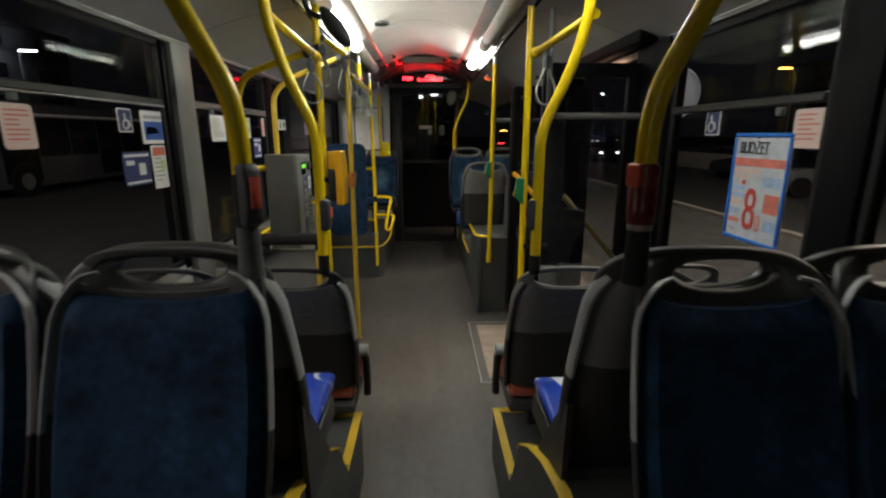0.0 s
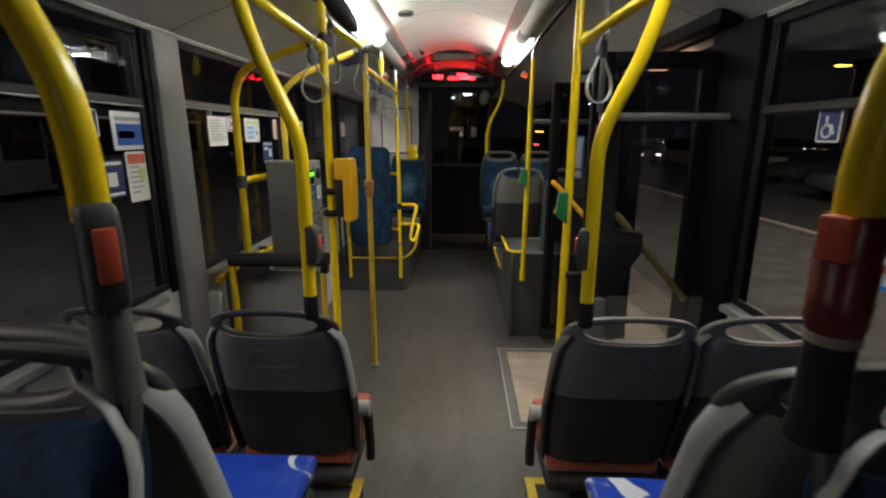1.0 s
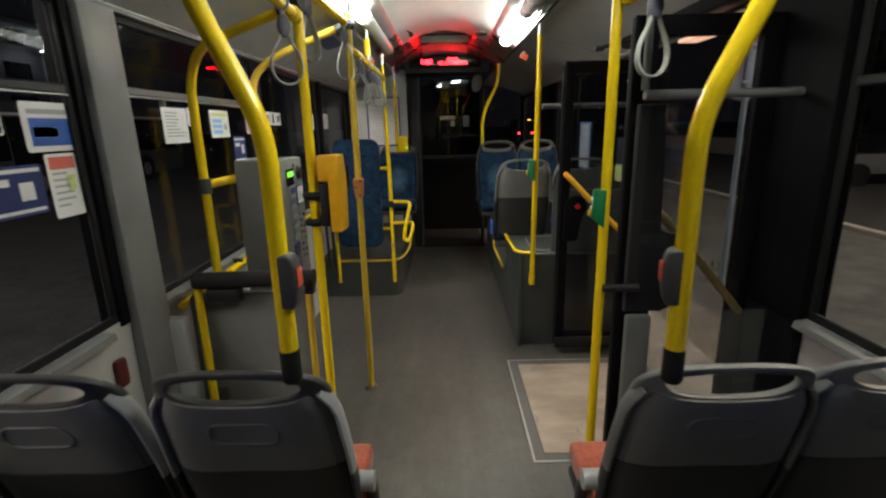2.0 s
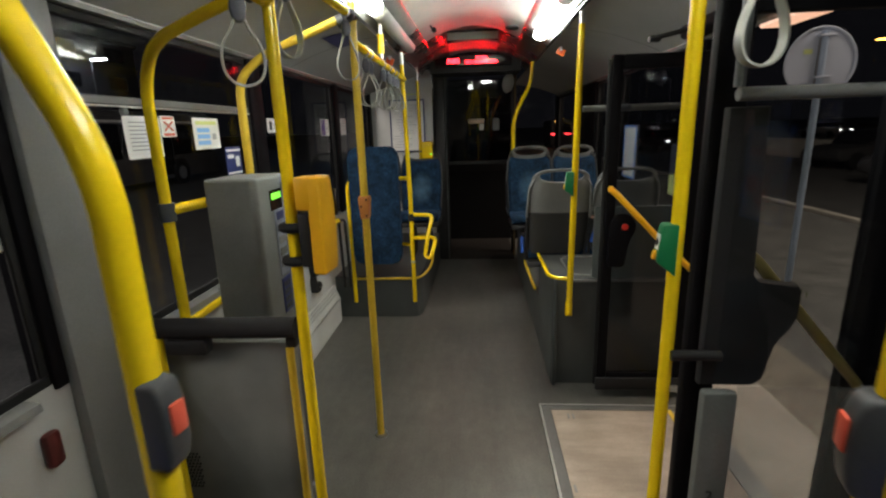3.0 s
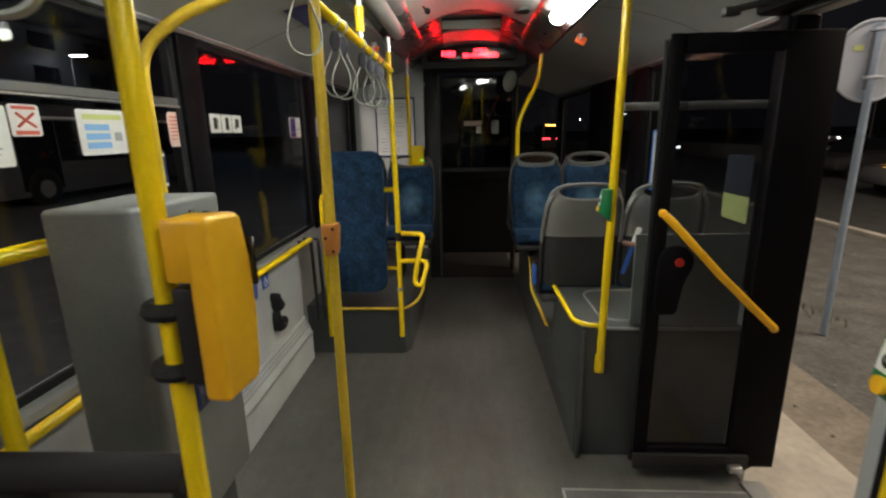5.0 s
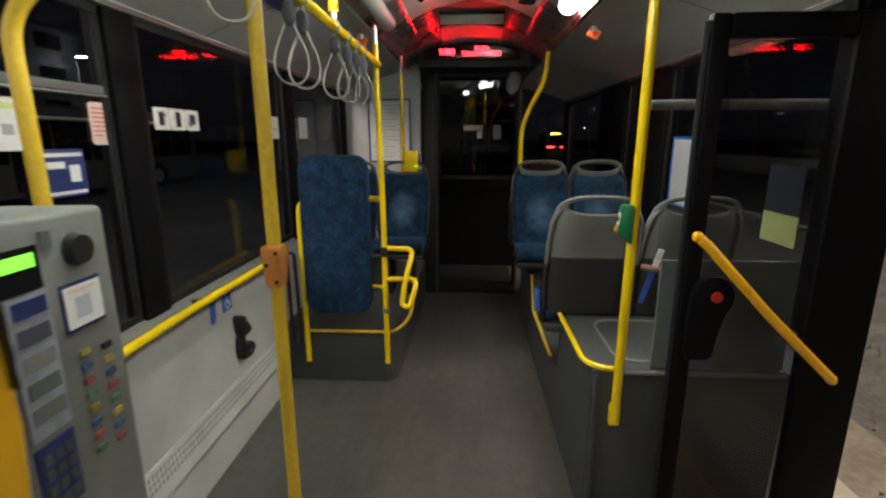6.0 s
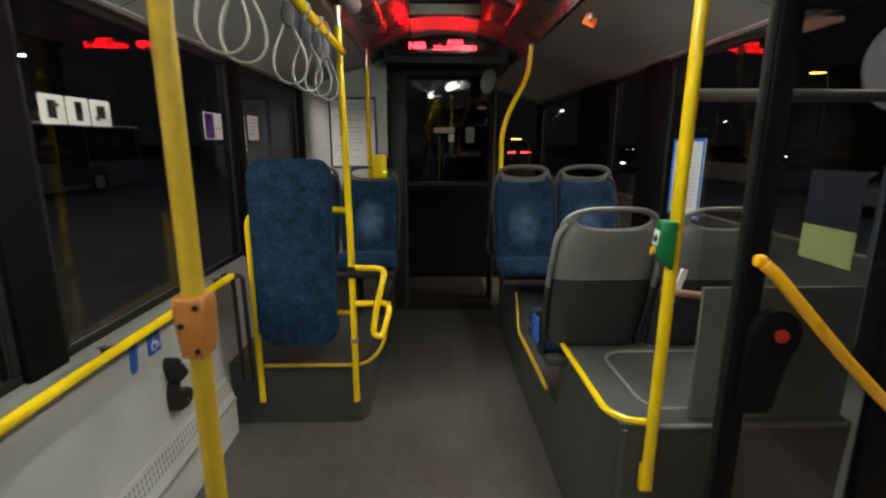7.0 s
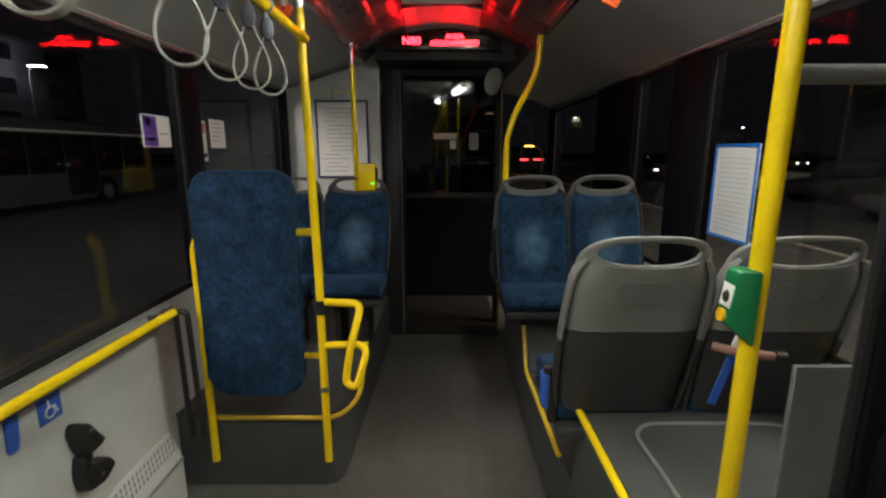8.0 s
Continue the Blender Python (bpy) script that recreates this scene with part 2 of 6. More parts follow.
def add_box(bm, a, b, bevel=0.0, segs=2):
    """A box between two corners, with rounded edges."""
    flats(bm)
    lo, hi = [min(p, q) for p, q in zip(a, b)], [max(p, q) for p, q in zip(a, b)]
    vs = [bm.verts.new((x, y, z)) for x in (lo[0], hi[0]) for y in (lo[1], hi[1]) for z in (lo[2], hi[2])]
    fs = [bm.faces.new([vs[i] for i in q]) for q in ((0, 1, 3, 2), (4, 6, 7, 5), (0, 4, 5, 1), (2, 3, 7, 6), (0, 2, 6, 4), (1, 5, 7, 3))]
    if bevel:
        round_off(bm, fs, list({e for f in fs for e in f.edges}), bevel, segs)
    return bm


def fillet(pts, radius, n=6):
    """A polyline whose corners are rounded."""
    pts = [Vector(p) for p in pts]
    out = [pts[0]]
    for a, b, c in zip(pts, pts[1:], pts[2:]):
        u, v = (a - b), (c - b)
        d = min(radius, u.length * 0.48, v.length * 0.48)
        p, q = b + u.normalized() * d, b + v.normalized() * d
        for i in range(n + 1):
            t = i / n
            out.append((1 - t) ** 2 * p + 2 * t * (1 - t) * b + t * t * q)
    out.append(pts[-1])
    return out


def add_tube(bm, pts, r, seg=12, closed=False, flat=1.0):
    """A round bar along a line, r one radius or a list of them; flat squeezes it sideways."""
    pts = [Vector(p) for p in pts]
    n = len(pts)
    rings, up = [], None
    for i, p in enumerate(pts):
        a, b = (pts[i - 1], pts[(i + 1) % n]) if closed else (pts[max(i - 1, 0)], pts[min(i + 1, n - 1)])
        d = (b - a).normalized()
        if up is None:
            up = Vector((0, 0, 1)) if abs(d.z) < 0.9 else Vector((0, 1, 0))
        side = d.cross(up).normalized()
        up = side.cross(d).normalized()
        rr = r[i] if isinstance(r, list) else r
        rings.append([bm.verts.new(p + rr * (math.cos(k * math.tau / seg) * side * flat + math.sin(k * math.tau / seg) * up)) for k in range(seg)])
    for i in range(n if closed else n - 1):
        a, b = rings[i], rings[(i + 1) % n]
        for k in range(seg):
            bm.faces.new((a[k], a[(k + 1) % seg], b[(k + 1) % seg], b[k]))
    if not closed:
        bm.faces.new(list(reversed(rings[0])))
        bm.faces.new(rings[-1])
    return bm


def add_prism(bm, outline, depth, m=None, bevel=0.0, segs=2):
    """A flat outline (x, z) given a depth along +y."""
    flats(bm)
    a = [bm.verts.new((x, 0, z)) for x, z in outline]
    b = [bm.verts.new((x, depth, z)) for x, z in outline]
    n = len(a)
    fs = [bm.faces.new(a), bm.faces.new(list(reversed(b)))]
    fs += [bm.faces.new((a[i], b[i], b[(i + 1) % n], a[(i + 1) % n])) for i in range(n)]
    if bevel:
        round_off(bm, fs[:2], list({e for f in fs[:2] for e in f.edges}), bevel, segs)
    if m:
        bm.verts.ensure_lookup_table()
        bmesh.ops.transform(bm, matrix=m, verts=bm.verts)
    bmesh.ops.recalc_face_normals(bm, faces=bm.faces)
    return bm


def fillet_profile(p):
    pts = fillet([(0, *p[-1]), *[(0, *q) for q in p], (0, *p[0])], 0.02, 3)
    return [(v.y, v.z) for v in pts[1:-1]]


def add_profile(bm, profile, x0, x1):
    """A closed side profile (y, z) drawn out along x."""
    a = [bm.verts.new((x0, y, z)) for y, z in profile]
    b = [bm.verts.new((x1, y, z)) for y, z in profile]
    n = len(a)
    bm.faces.new(a), bm.faces.new(list(reversed(b)))
    for i in range(n):
        bm.faces.new((a[i], b[i], b[(i + 1) % n], a[(i + 1) % n]))
    bmesh.ops.recalc_face_normals(bm, faces=bm.faces)
    return bm


def add_run(bm, profile, y0, y1, closed=True):
    """A cross profile (x, z) drawn out along y."""
    a = [bm.verts.new((x, y0, z)) for x, z in profile]
    b = [bm.verts.new((x, y1, z)) for x, z in profile]
    n = len(a)
    for i in range(n if closed else n - 1):
        bm.faces.new((a[i], b[i], b[(i + 1) % n], a[(i + 1) % n]))
    if closed:
        bm.faces.new(a), bm.faces.new(list(reversed(b)))
        bmesh.ops.recalc_face_normals(bm, faces=bm.faces)
    return bm


def rounded(x0, z0, x1, z1, r, n=5):
    """The outline of a rectangle with round corners."""
    out = []
    for cx, cz, a0 in ((x1 - r, z1 - r, 0), (x0 + r, z1 - r, 90), (x0 + r, z0 + r, 180), (x1 - r, z0 + r, 270)):
        out += [(cx + r * math.cos(radians(a0 + 90 * i / n)), cz + r * math.sin(radians(a0 + 90 * i / n))) for i in range(n + 1)]
    return out


def add_disc(bm, centre, r, depth, axis="y", seg=24):
    m = Matrix.Translation(centre) @ {"y": Matrix.Rotation(radians(90), 4, "X"), "x": Matrix.Rotation(radians(90), 4, "Y"), "z": Matrix.Identity(4)}[axis]
    bmesh.ops.create_cone(bm, cap_ends=True, segments=seg, radius1=r, radius2=r, depth=depth, matrix=m)
    return bm


def finish(name, bm, mat, smooth=True):
    if smooth:
        shade(bm)
    mesh = bpy.data.meshes.new(name)
    bm.to_mesh(mesh)
    bm.free()
    for one in mat if isinstance(mat, (list, tuple)) else (mat,):
        mesh.materials.append(one)
    return new(name, mesh)


def part(name, bm, mat, parent, label=""):
    ob = finish(name, bm, mat)
    ob.parent = parent
    return tagged(ob, label)


def thing(name, m, label, category, group=""):
    """An empty at the base of a thing, which carries its parts."""
    ob = new(name)
    ob.empty_display_size = 0.05
    ob.matrix_basis = m if isinstance(m, Matrix) else Matrix.Translation(m)
    return tagged(ob, label, category, group)


def structure(name, bm, mat, label, category):
    return tagged(finish(name, bm, mat), label, category, kind="structure")


def single(name, bm, mat, label, category, group=""):
    return tagged(finish(name, bm, mat), label, category, group)


B = bmesh.new


# ---- the bus: floor, walls, windows ----
REAR, FRONT, W = -2.6, 8.7, 1.2
structure("floor", add_box(B(), (-W, REAR, -0.08), (W, FRONT, 0.0)), FLOOR, "grey speckled vinyl bus floor with scuffs", "floor")


def podium(side, edge, y1, step, top):
    """The raised wheel-arch podium under the rear seats."""
    x0, x1 = side * edge, side * (W - 0.004)
    prof = [(REAR + 0.05, 0.0), (y1, 0.0), (y1, step), (1.66, step), (1.60, step + 0.03), (1.49, 0.505), (1.36, 0.59), (1.20, 0.66), (1.04, top), (REAR + 0.05, top)]
    ob = thing("rear_podium", (0, 0, 0.002), "grey vinyl-covered raised podium with yellow edge strips", "podium", "podiums")
    part("podium_body", add_profile(B(), prof, x0, x1), PODIUM, ob)
    bm = add_box(B(), (x0 - side * 0.004, 1.62, step + 0.001), (x0 + side * 0.03, y1 + 0.004, step + 0.005))
    add_box(bm, (x0 + side * 0.031, y1 - 0.03, step + 0.001), (x0 + side * 0.2, y1 + 0.004, step + 0.005))
    part("edge_strip", bm, YELLOW_DULL, ob, "worn yellow step-edge strip")
    arc = [(1.52, 0.478), (1.49, 0.512), (1.36, 0.597), (1.20, 0.667), (1.04, top + 0.007), (0.4, top + 0.007)]
    bm = B()
    inner = [bm.verts.new((x0 - side * 0.003, y, z)) for y, z in arc]
    outer = [bm.verts.new((x0 + side * 0.03, y, z)) for y, z in arc]
    for i in range(len(arc) - 1):
        bm.faces.new((inner[i], inner[i + 1], outer[i + 1], outer[i]))
    res = bmesh.ops.extrude_face_region(bm, geom=bm.faces[:])
    bmesh.ops.translate(bm, vec=(0, 0, -0.005), verts=[v for v in res["geom"] if isinstance(v, bmesh.types.BMVert)])
    part("arch_strip", bm, YELLOW_DULL, ob, "worn yellow strip along the wheel arch")


podium(-1, 0.26, 2.0, 0.315, 0.71)
podium(1, 0.35, 2.1, 0.26, 0.70)

SILL, HEAD_Z = 0.885, 1.965


def side_wall(name, side, gaps, openings):
    """A side of the bus: a low wall, pillars between the windows, and the strip above them; openings lets the door through."""
    x0, x1 = side * W, side * (W + 0.07)
    bm = B()
    y = REAR
    for a, b in openings + [(FRONT, FRONT)]:
        add_box(bm, (x0, y, -0.3), (x1, a, SILL))
        y = b
    add_box(bm, (x0, REAR, HEAD_Z), (x1, FRONT, 2.5))
    structure(name, bm, WALL, "light grey laminate side wall of the bus", "wall")
    for a, b, mat, deep in gaps:
        bm = add_box(B(), (side * (W - deep), a, SILL - 0.02), (x1, b, HEAD_Z + 0.02), 0.012)
        structure("pillar", bm, mat, "window pillar with a moulded cover" if mat is PILLAR else "dark pillar between the bus windows", "pillar")


side_wall("wall_left", -1, [(REAR, -2.3, DARK, 0.01), (-0.1, 0.08, DARK, 0.01), (1.30, 1.38, DARK, 0.005), (3.95, 4.10, DARK, 0.015), (5.49, 5.62, DARK, 0.02), (6.84, 6.97, DARK, 0.02), (8.5, FRONT, DARK, 0.02)], [])
side_wall("wall_right", 1, [(REAR, -2.3, DARK, 0.01), (-0.1, 0.08, DARK, 0.01), (1.31, 1.455, DARK, 0.015), (2.40, 2.76, DARK, 0.03), (3.99, 4.05, DARK, 0.03), (5.43, 5.74, DARK, 0.02), (6.24, 6.98, DARK, 0.02), (8.5, FRONT, DARK, 0.02)], [(2.76, 3.99), (7.0, 8.4)])
structure("pillar", add_box(B(), (W - 0.03, 2.40, 0.0), (W, 2.759, SILL - 0.021), 0.006), DARK, "dark foot of the door pillar", "pillar")
# the wide grey cover beside the second left window, running down to the floor
bm = add_prism(B(), [(-W, 0.0), (-W + 0.05, 0.0), (-W + 0.035, HEAD_Z), (-W, HEAD_Z)], 0.19, Matrix.Translation((0, 2.53, 0)), 0.012)
structure("pillar", bm, PILLAR, "wide grey moulded pillar cover beside the window", "pillar")
structure("pillar", add_box(B(), (-W + 0.012, 2.485, SILL - 0.02), (-W - 0.07, 2.53, HEAD_Z), 0.006), DARK, "black window rubber and pillar edge", "pillar")


def window(side, a, b, transom=0.0, low=SILL, glass=None):
    """A pane in a black rubber frame, with a vent bar where it has one."""
    ob = thing("window", (side * (W + 0.02), a, low), "large dark bus window in a black rubber frame, night outside", "window", "side windows")
    ob["kind"] = "structure"
    h = HEAD_Z - low
    pane = part("pane", add_box(B(), (-0.004, 0.01, 0.01), (0.004, b - a - 0.01, h - 0.01)), glass or GLASS, ob)
    pane.visible_shadow = False
    bm = B()
    s = -side
    for lo, hi in (((0, 0, -0.02), (0.014, b - a, 0.03)), ((0, 0, h - 0.03), (0.014, b - a, h)), ((0, 0, 0.03), (0.014, 0.03, h - 0.03)), ((0, b - a - 0.03, 0.03), (0.014, b - a, h - 0.03))):
        add_box(bm, (s * (lo[0] + 0.005), lo[1], lo[2]), (s * (hi[0] + 0.005), hi[1], hi[2]), 0.004, 1)
    part("window_frame", bm, RUBBER, ob, "black rubber window seal")
    if transom:
        z = transom - low
        pale = side < 0 and a > 2.5
        bm = add_box(B(), (s * 0.006, 0.03, z - 0.017), (s * 0.026, b - a - 0.03, z + 0.013), 0.005, 1)
        part("transom", bm, TRIM_GREY if pale else BLACK, ob, "grey bar below the vent pane" if pale else "black bar below the vent pane")
        if side < 0:
            bm = add_box(B(), (s * 0.006, 0.03, z - 0.023), (s * 0.03, b - a - 0.03, z - 0.0175), 0.001, 1)
            part("transom_lip", bm, ALU, ob, "fine pale lip under the bar")
        add = add_box(B(), (s * 0.012, (b - a) * 0.2, z - 0.05), (s * 0.03, (b - a) * 0.2 + 0.03, z - 0.024), 0.004, 1)
        part("catch", add, POST_GREY, ob, "grey plastic vent catch")


for a, b, tr in ((-2.3, -0.1, 1.68), (0.08, 1.30, 1.68), (1.38, 2.485, 1.685), (2.72, 3.95, 1.70), (4.10, 5.49, 0), (5.62, 6.84, 0), (6.97, 8.5, 0)):
    window(-1, a, b, tr, SILL, DULL_GLASS if a < 2 else GLASS)
for a, b, tr in ((-2.3, -0.1, 1.66), (0.08, 1.31, 1.66), (1.455, 2.40, 1.645), (4.04, 5.43, 0), (5.74, 6.24, 0)):
    window(1, a, b, tr)
window(1, 6.98, 8.5, 0, 0.02)

# dark jambs of the middle door
for y in (2.762, 3.972):
    structure("trim", add_box(B(), (W - 0.012, y, 0.0), (W + 0.082, y + 0.016, HEAD_Z), 0.004, 1), DARK, "black jamb of the middle door", "door jamb")
# aluminium and dark trims above the windows, and the sills
for side in (-1, 1):
    bm = add_run(B(), [(side * (W - 0.002), 1.962), (side * (W - 0.02), 1.966), (side * (W - 0.02), 1.982), (side * (W - 0.002), 1.990)], REAR, FRONT)
    structure("trim", bm, TRIM_GREY, "dull aluminium trim above the windows", "trim")
    runs = [(2.72, 5.15)] if side < 0 else [(4.04, 6.9)]
    runs += [(0.08, 2.4)]
    bm = B()
    for a, b in runs:
        add_run(bm, [(side * W, 0.86), (side * (W - 0.045), 0.855), (side * (W - 0.04), 0.878), (side * W, 0.884)], a, b)
    structure("trim", bm, PILLAR, "grey window sill ledge", "trim")


# ---- ceiling ----
def arch(x):
    return 2.30 + 0.11 * (1 - (x / 0.40) ** 2)


def vault(bm, x0, x1, y0, y1, n=10, lift=0.0):
    rows = []
    for y in (y0, y1):
        rows.append([bm.verts.new((x0 + (x1 - x0) * i / n, y, arch(x0 + (x1 - x0) * i / n) + lift)) for i in range(n + 1)])
    for i in range(n):
        bm.faces.new((rows[0][i], rows[0][i + 1], rows[1][i + 1], rows[1][i]))


HATCH0, HATCH1, HX = 5.72, 6.36, 0.25
bm = B()
for y0, y1 in ((REAR, -1.5), (-1.5, 0.0), (0.0, 1.5), (1.5, 3.0), (3.0, 4.1), (4.1, HATCH0)):
    vault(bm, -0.40, 0.40, y0 + 0.004, y1 - 0.004)
flanks = B()
vault(flanks, -0.40, -HX, HATCH0, HATCH1 + 0.03, 4)
vault(flanks, HX, 0.40, HATCH0, HATCH1 + 0.03, 4)
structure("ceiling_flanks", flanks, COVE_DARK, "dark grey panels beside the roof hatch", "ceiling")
vault(bm, -0.42, 0.42, REAR, HATCH0 - 0.002, 10, 0.012)
sides = B()
for side in (-1, 1):
    xs = [0.575 + (W - 0.575) * i / 8 for i in range(9)]
    prof = [(side * x, 2.160 - 0.165 * ((x - 0.575) / (W - 0.575)) ** 1.7) for x in xs]
    for y0, y1 in ((REAR, 0.6), (0.6, 2.72), (2.72, 4.6), (4.6, 6.6), (6.6, FRONT)):
        add_run(sides, prof, y0 + 0.003, y1 - 0.003, closed=False)
    add_run(sides, [(x, z + 0.01) for x, z in prof], REAR, FRONT, closed=False)
bmesh.ops.recalc_face_normals(sides, faces=sides.faces)
structure("ceiling_sides", sides, CEILING_SHADED, "curved side panels of the bus ceiling, darkened for shade", "ceiling")
bmesh.ops.recalc_face_normals(bm, faces=bm.faces)
structure("ceiling", bm, CEILING, "off-white vaulted bus ceiling with panel joints", "ceiling")

seams = B()
for y in (0.0, 1.5, 3.0, 4.1):
    for k in range(16):
        x0, x1 = -0.40 + 0.05 * k, -0.40 + 0.05 * (k + 1)
        seams.faces.new([seams.verts.new(p) for p in ((x0, y - 0.003, arch(x0) - 0.0015), (x1, y - 0.003, arch(x1) - 0.0015), (x1, y + 0.003, arch(x1) - 0.0015), (x0, y + 0.003, arch(x0) - 0.0015))])
for side in (-1, 1):
    for y in (0.6, 2.72, 4.6):
        for k in range(8):
            q = [0.575 + (W - 0.575) * (k + e) / 8 for e in (0, 1)]
            z = [2.1585 - 0.165 * ((x - 0.575) / (W - 0.575)) ** 1.7 for x in q]
            seams.faces.new([seams.verts.new(p) for p in ((side * q[0], y - 0.003, z[0]), (side * q[1], y - 0.003, z[1]), (side * q[1], y + 0.003, z[1]), (side * q[0], y + 0.003, z[0]))])
structure("trim", seams, RUBBER, "fine dark joints between the ceiling panels", "trim")

for side in (-1, 1):
    prof = [(side * 0.398, 2.300), (side * 0.405, 2.288), (side * 0.435, 2.262), (side * 0.47, 2.246), (side * 0.52, 2.226), (side * 0.545, 2.205), (side * 0.552, 2.190), (side * 0.559, 2.187), (side * 0.564, 2.176), (side * 0.571, 2.173), (side * 0.578, 2.160), (side * 0.59, 2.166), (side * 0.60, 2.25), (side * 0.42, 2.34)]
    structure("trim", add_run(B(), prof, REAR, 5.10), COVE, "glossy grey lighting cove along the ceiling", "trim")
    structure("trim", add_run(B(), prof, 5.101, 6.94), COVE_DARK, "lighting cove along the ceiling, darker at its front end", "trim")
    prof = [(side * 0.574, 2.155), (side * 0.594, 2.153), (side * 0.594, 2.159), (side * 0.574, 2.159)]
    structure("trim", add_run(B(), prof, REAR, 6.62), BLACK_GLOSS, "black edge strip of the lighting cove", "trim")


def tube_lamp(side, y0, y1, lit):
    """A long diffuser with round ends, in the cove."""
    ob = thing("ceiling_lamp", (side * 0.494, y0, 2.204), "long tubular ceiling lamp, %s" % ("lit warm white" if lit else "unlit, with a pale diffuser"), "lamp", "ceiling lamps")
    tilt = Matrix.Rotation(side * radians(20), 4, "Y")
    m = 0.046
    out = [(m * math.cos(radians(a)), 0.85 * m * math.sin(radians(a))) for a in range(165, 376, 15)]
    bm = B()
    rings = []
    for y, k in ((0, 0.2), (0.012, 0.75), (0.035, 1.0), (y1 - y0 - 0.035, 1.0), (y1 - y0 - 0.012, 0.75), (y1 - y0, 0.2)):
        rings.append([bm.verts.new(tilt @ Vector((x * k, y, z * k))) for x, z in out])
    for a, b in zip(rings, rings[1:]):
        for i in range(len(out) - 1):
            bm.faces.new((a[i], a[i + 1], b[i + 1], b[i]))
    bm.faces.new(rings[0]), bm.faces.new(rings[-1])
    bmesh.ops.recalc_face_normals(bm, faces=bm.faces)
    part("diffuser", bm, LAMP_ON if lit else LAMP_OFF, ob)
    for y in (0.0, y1 - y0):
        part("end_clip", add_box(B(), (-0.03, y - 0.012, -0.005), (0.03, y + 0.012, 0.03), 0.003, 1), GREY_TUBE, ob, "grey plastic end clip")


# the short lit piece at -2.4 is unseen, added to brighten the seats
for y0, y1, lit in ((-2.4, -2.12, True), (-2.07, -1.1, False), (-1.05, 0.25, False), (0.3, 0.92, False), (0.97, 1.60, False), (1.65, 2.88, False), (2.93, 4.07, True), (4.11, 5.40, False)):
    tube_lamp(-1, y0, y1, lit)
for y0, y1, lit in ((-2.4, -1.65, False), (-1.6, -0.75, False), (-0.70, 0.25, False), (0.3, 0.80, False), (0.84, 1.26, False), (1.30, 2.16, True), (2.20, 4.08, False), (4.12, 5.08, True)):
    tube_lamp(1, y0, y1, lit)

# roof hatch with its recess
ob = thing("roof_hatch", (0, (HATCH0 + HATCH1) / 2, 2.33), "dark roof hatch in a deep grey frame, closed", "roof hatch")
d = (HATCH1 - HATCH0) / 2
bm = B()
for lo, hi in (((-HX - 0.03, -d - 0.03, 0.075), (HX + 0.03, -d, 0.26)), ((-HX - 0.03, d, 0.078), (HX + 0.03, d + 0.03, 0.26)), ((-HX - 0.03, -d, 0.03), (-HX, d, 0.26)), ((HX, -d, 0.03), (HX + 0.03, d, 0.26))):
    add_box(bm, lo, hi, 0.01)
part("frame", bm, PODIUM, ob, "grey hatch frame")
part("end_panel", add_box(B(), (-HX + 0.002, d - 0.006, 0.082), (HX - 0.002, d - 0.001, 0.15), 0.002, 1), material("greenish grey plastic", (0.62, 0.74, 0.66), 0.45, stain=0.15, grain=0.05), ob, "greenish grey end panel of the recess")
part("lid", add_box(B(), (-HX, -d, 0.20), (HX, d, 0.25)), BLACK_GLOSS, ob, "black hatch lid")

# front: sloping panel, display, bulkhead
structure("bulkhead", add_profile(B(), [(6.40, 2.47), (6.66, 2.38), (6.66, 2.14), (7.05, 2.14), (7.05, 2.6), (6.40, 2.6)], -0.46, 0.50), BLACK, "black bulkhead above the driver's partition", "bulkhead")


def end_slope(x0, x1, n=8):
    """The ceiling's end, falling from the hatch to the top of the display."""
    bm = B()
    rows = []
    for k in range(5):
        t = k / 4
        y = 6.392 + 0.25 * t
        rows.append([])
        for i in range(n + 1):
            x = x0 + (x1 - x0) * i / n
            top, low = 2.408 - 0.35 * x * x, 2.338 - 0.45 * x * x
            rows[-1].append(bm.verts.new((x, y, top + (low - top) * t + 0.012 * math.sin(math.pi * t))))
    for a, b in zip(rows, rows[1:]):
        for i in range(n):
            bm.faces.new((a[i], a[i + 1], b[i + 1], b[i]))
    res = bmesh.ops.extrude_face_region(bm, geom=bm.faces[:])
    bmesh.ops.translate(bm, vec=(0, 0, 0.01), verts=[v for v in res["geom"] if isinstance(v, bmesh.types.BMVert)])
    bmesh.ops.recalc_face_normals(bm, faces=bm.faces)
    return bm


structure("ceiling_end", end_slope(-0.245, 0.245, 14), SLOPE, "glossy end panel of the ceiling, lit red by the display and tinted to match", "ceiling")
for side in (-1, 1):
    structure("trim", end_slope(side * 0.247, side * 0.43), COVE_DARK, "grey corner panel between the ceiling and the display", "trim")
ob = thing("destination_display", (0, 6.62, 2.25), "black passenger display with glowing red dot-matrix text", "display")
out = [(-0.40, -0.06), (0.40, -0.06), (0.40, 0.02)] + [(x, 0.068 - 0.30 * x * x) for x in (0.36, 0.3, 0.2, 0.1, 0.0, -0.1, -0.2, -0.3, -0.36)] + [(-0.40, 0.02)]
part("case", add_prism(B(), out, 0.045, Matrix.Translation((0, -0.03, 0)), 0.006), BLACK_GLOSS, ob)


def lettering(name, text, size, m, mat, parent, label="", spread=1.0):
    data = bpy.data.curves.new(name, "FONT")
    data.body, data.size, data.extrude, data.space_character = text, size, 0.001, spread
    data.align_x = "CENTER"
    data.materials.append(mat)
    o = new(name, data)
    o.matrix_basis = m
    o.parent = parent
    return tagged(o, label)


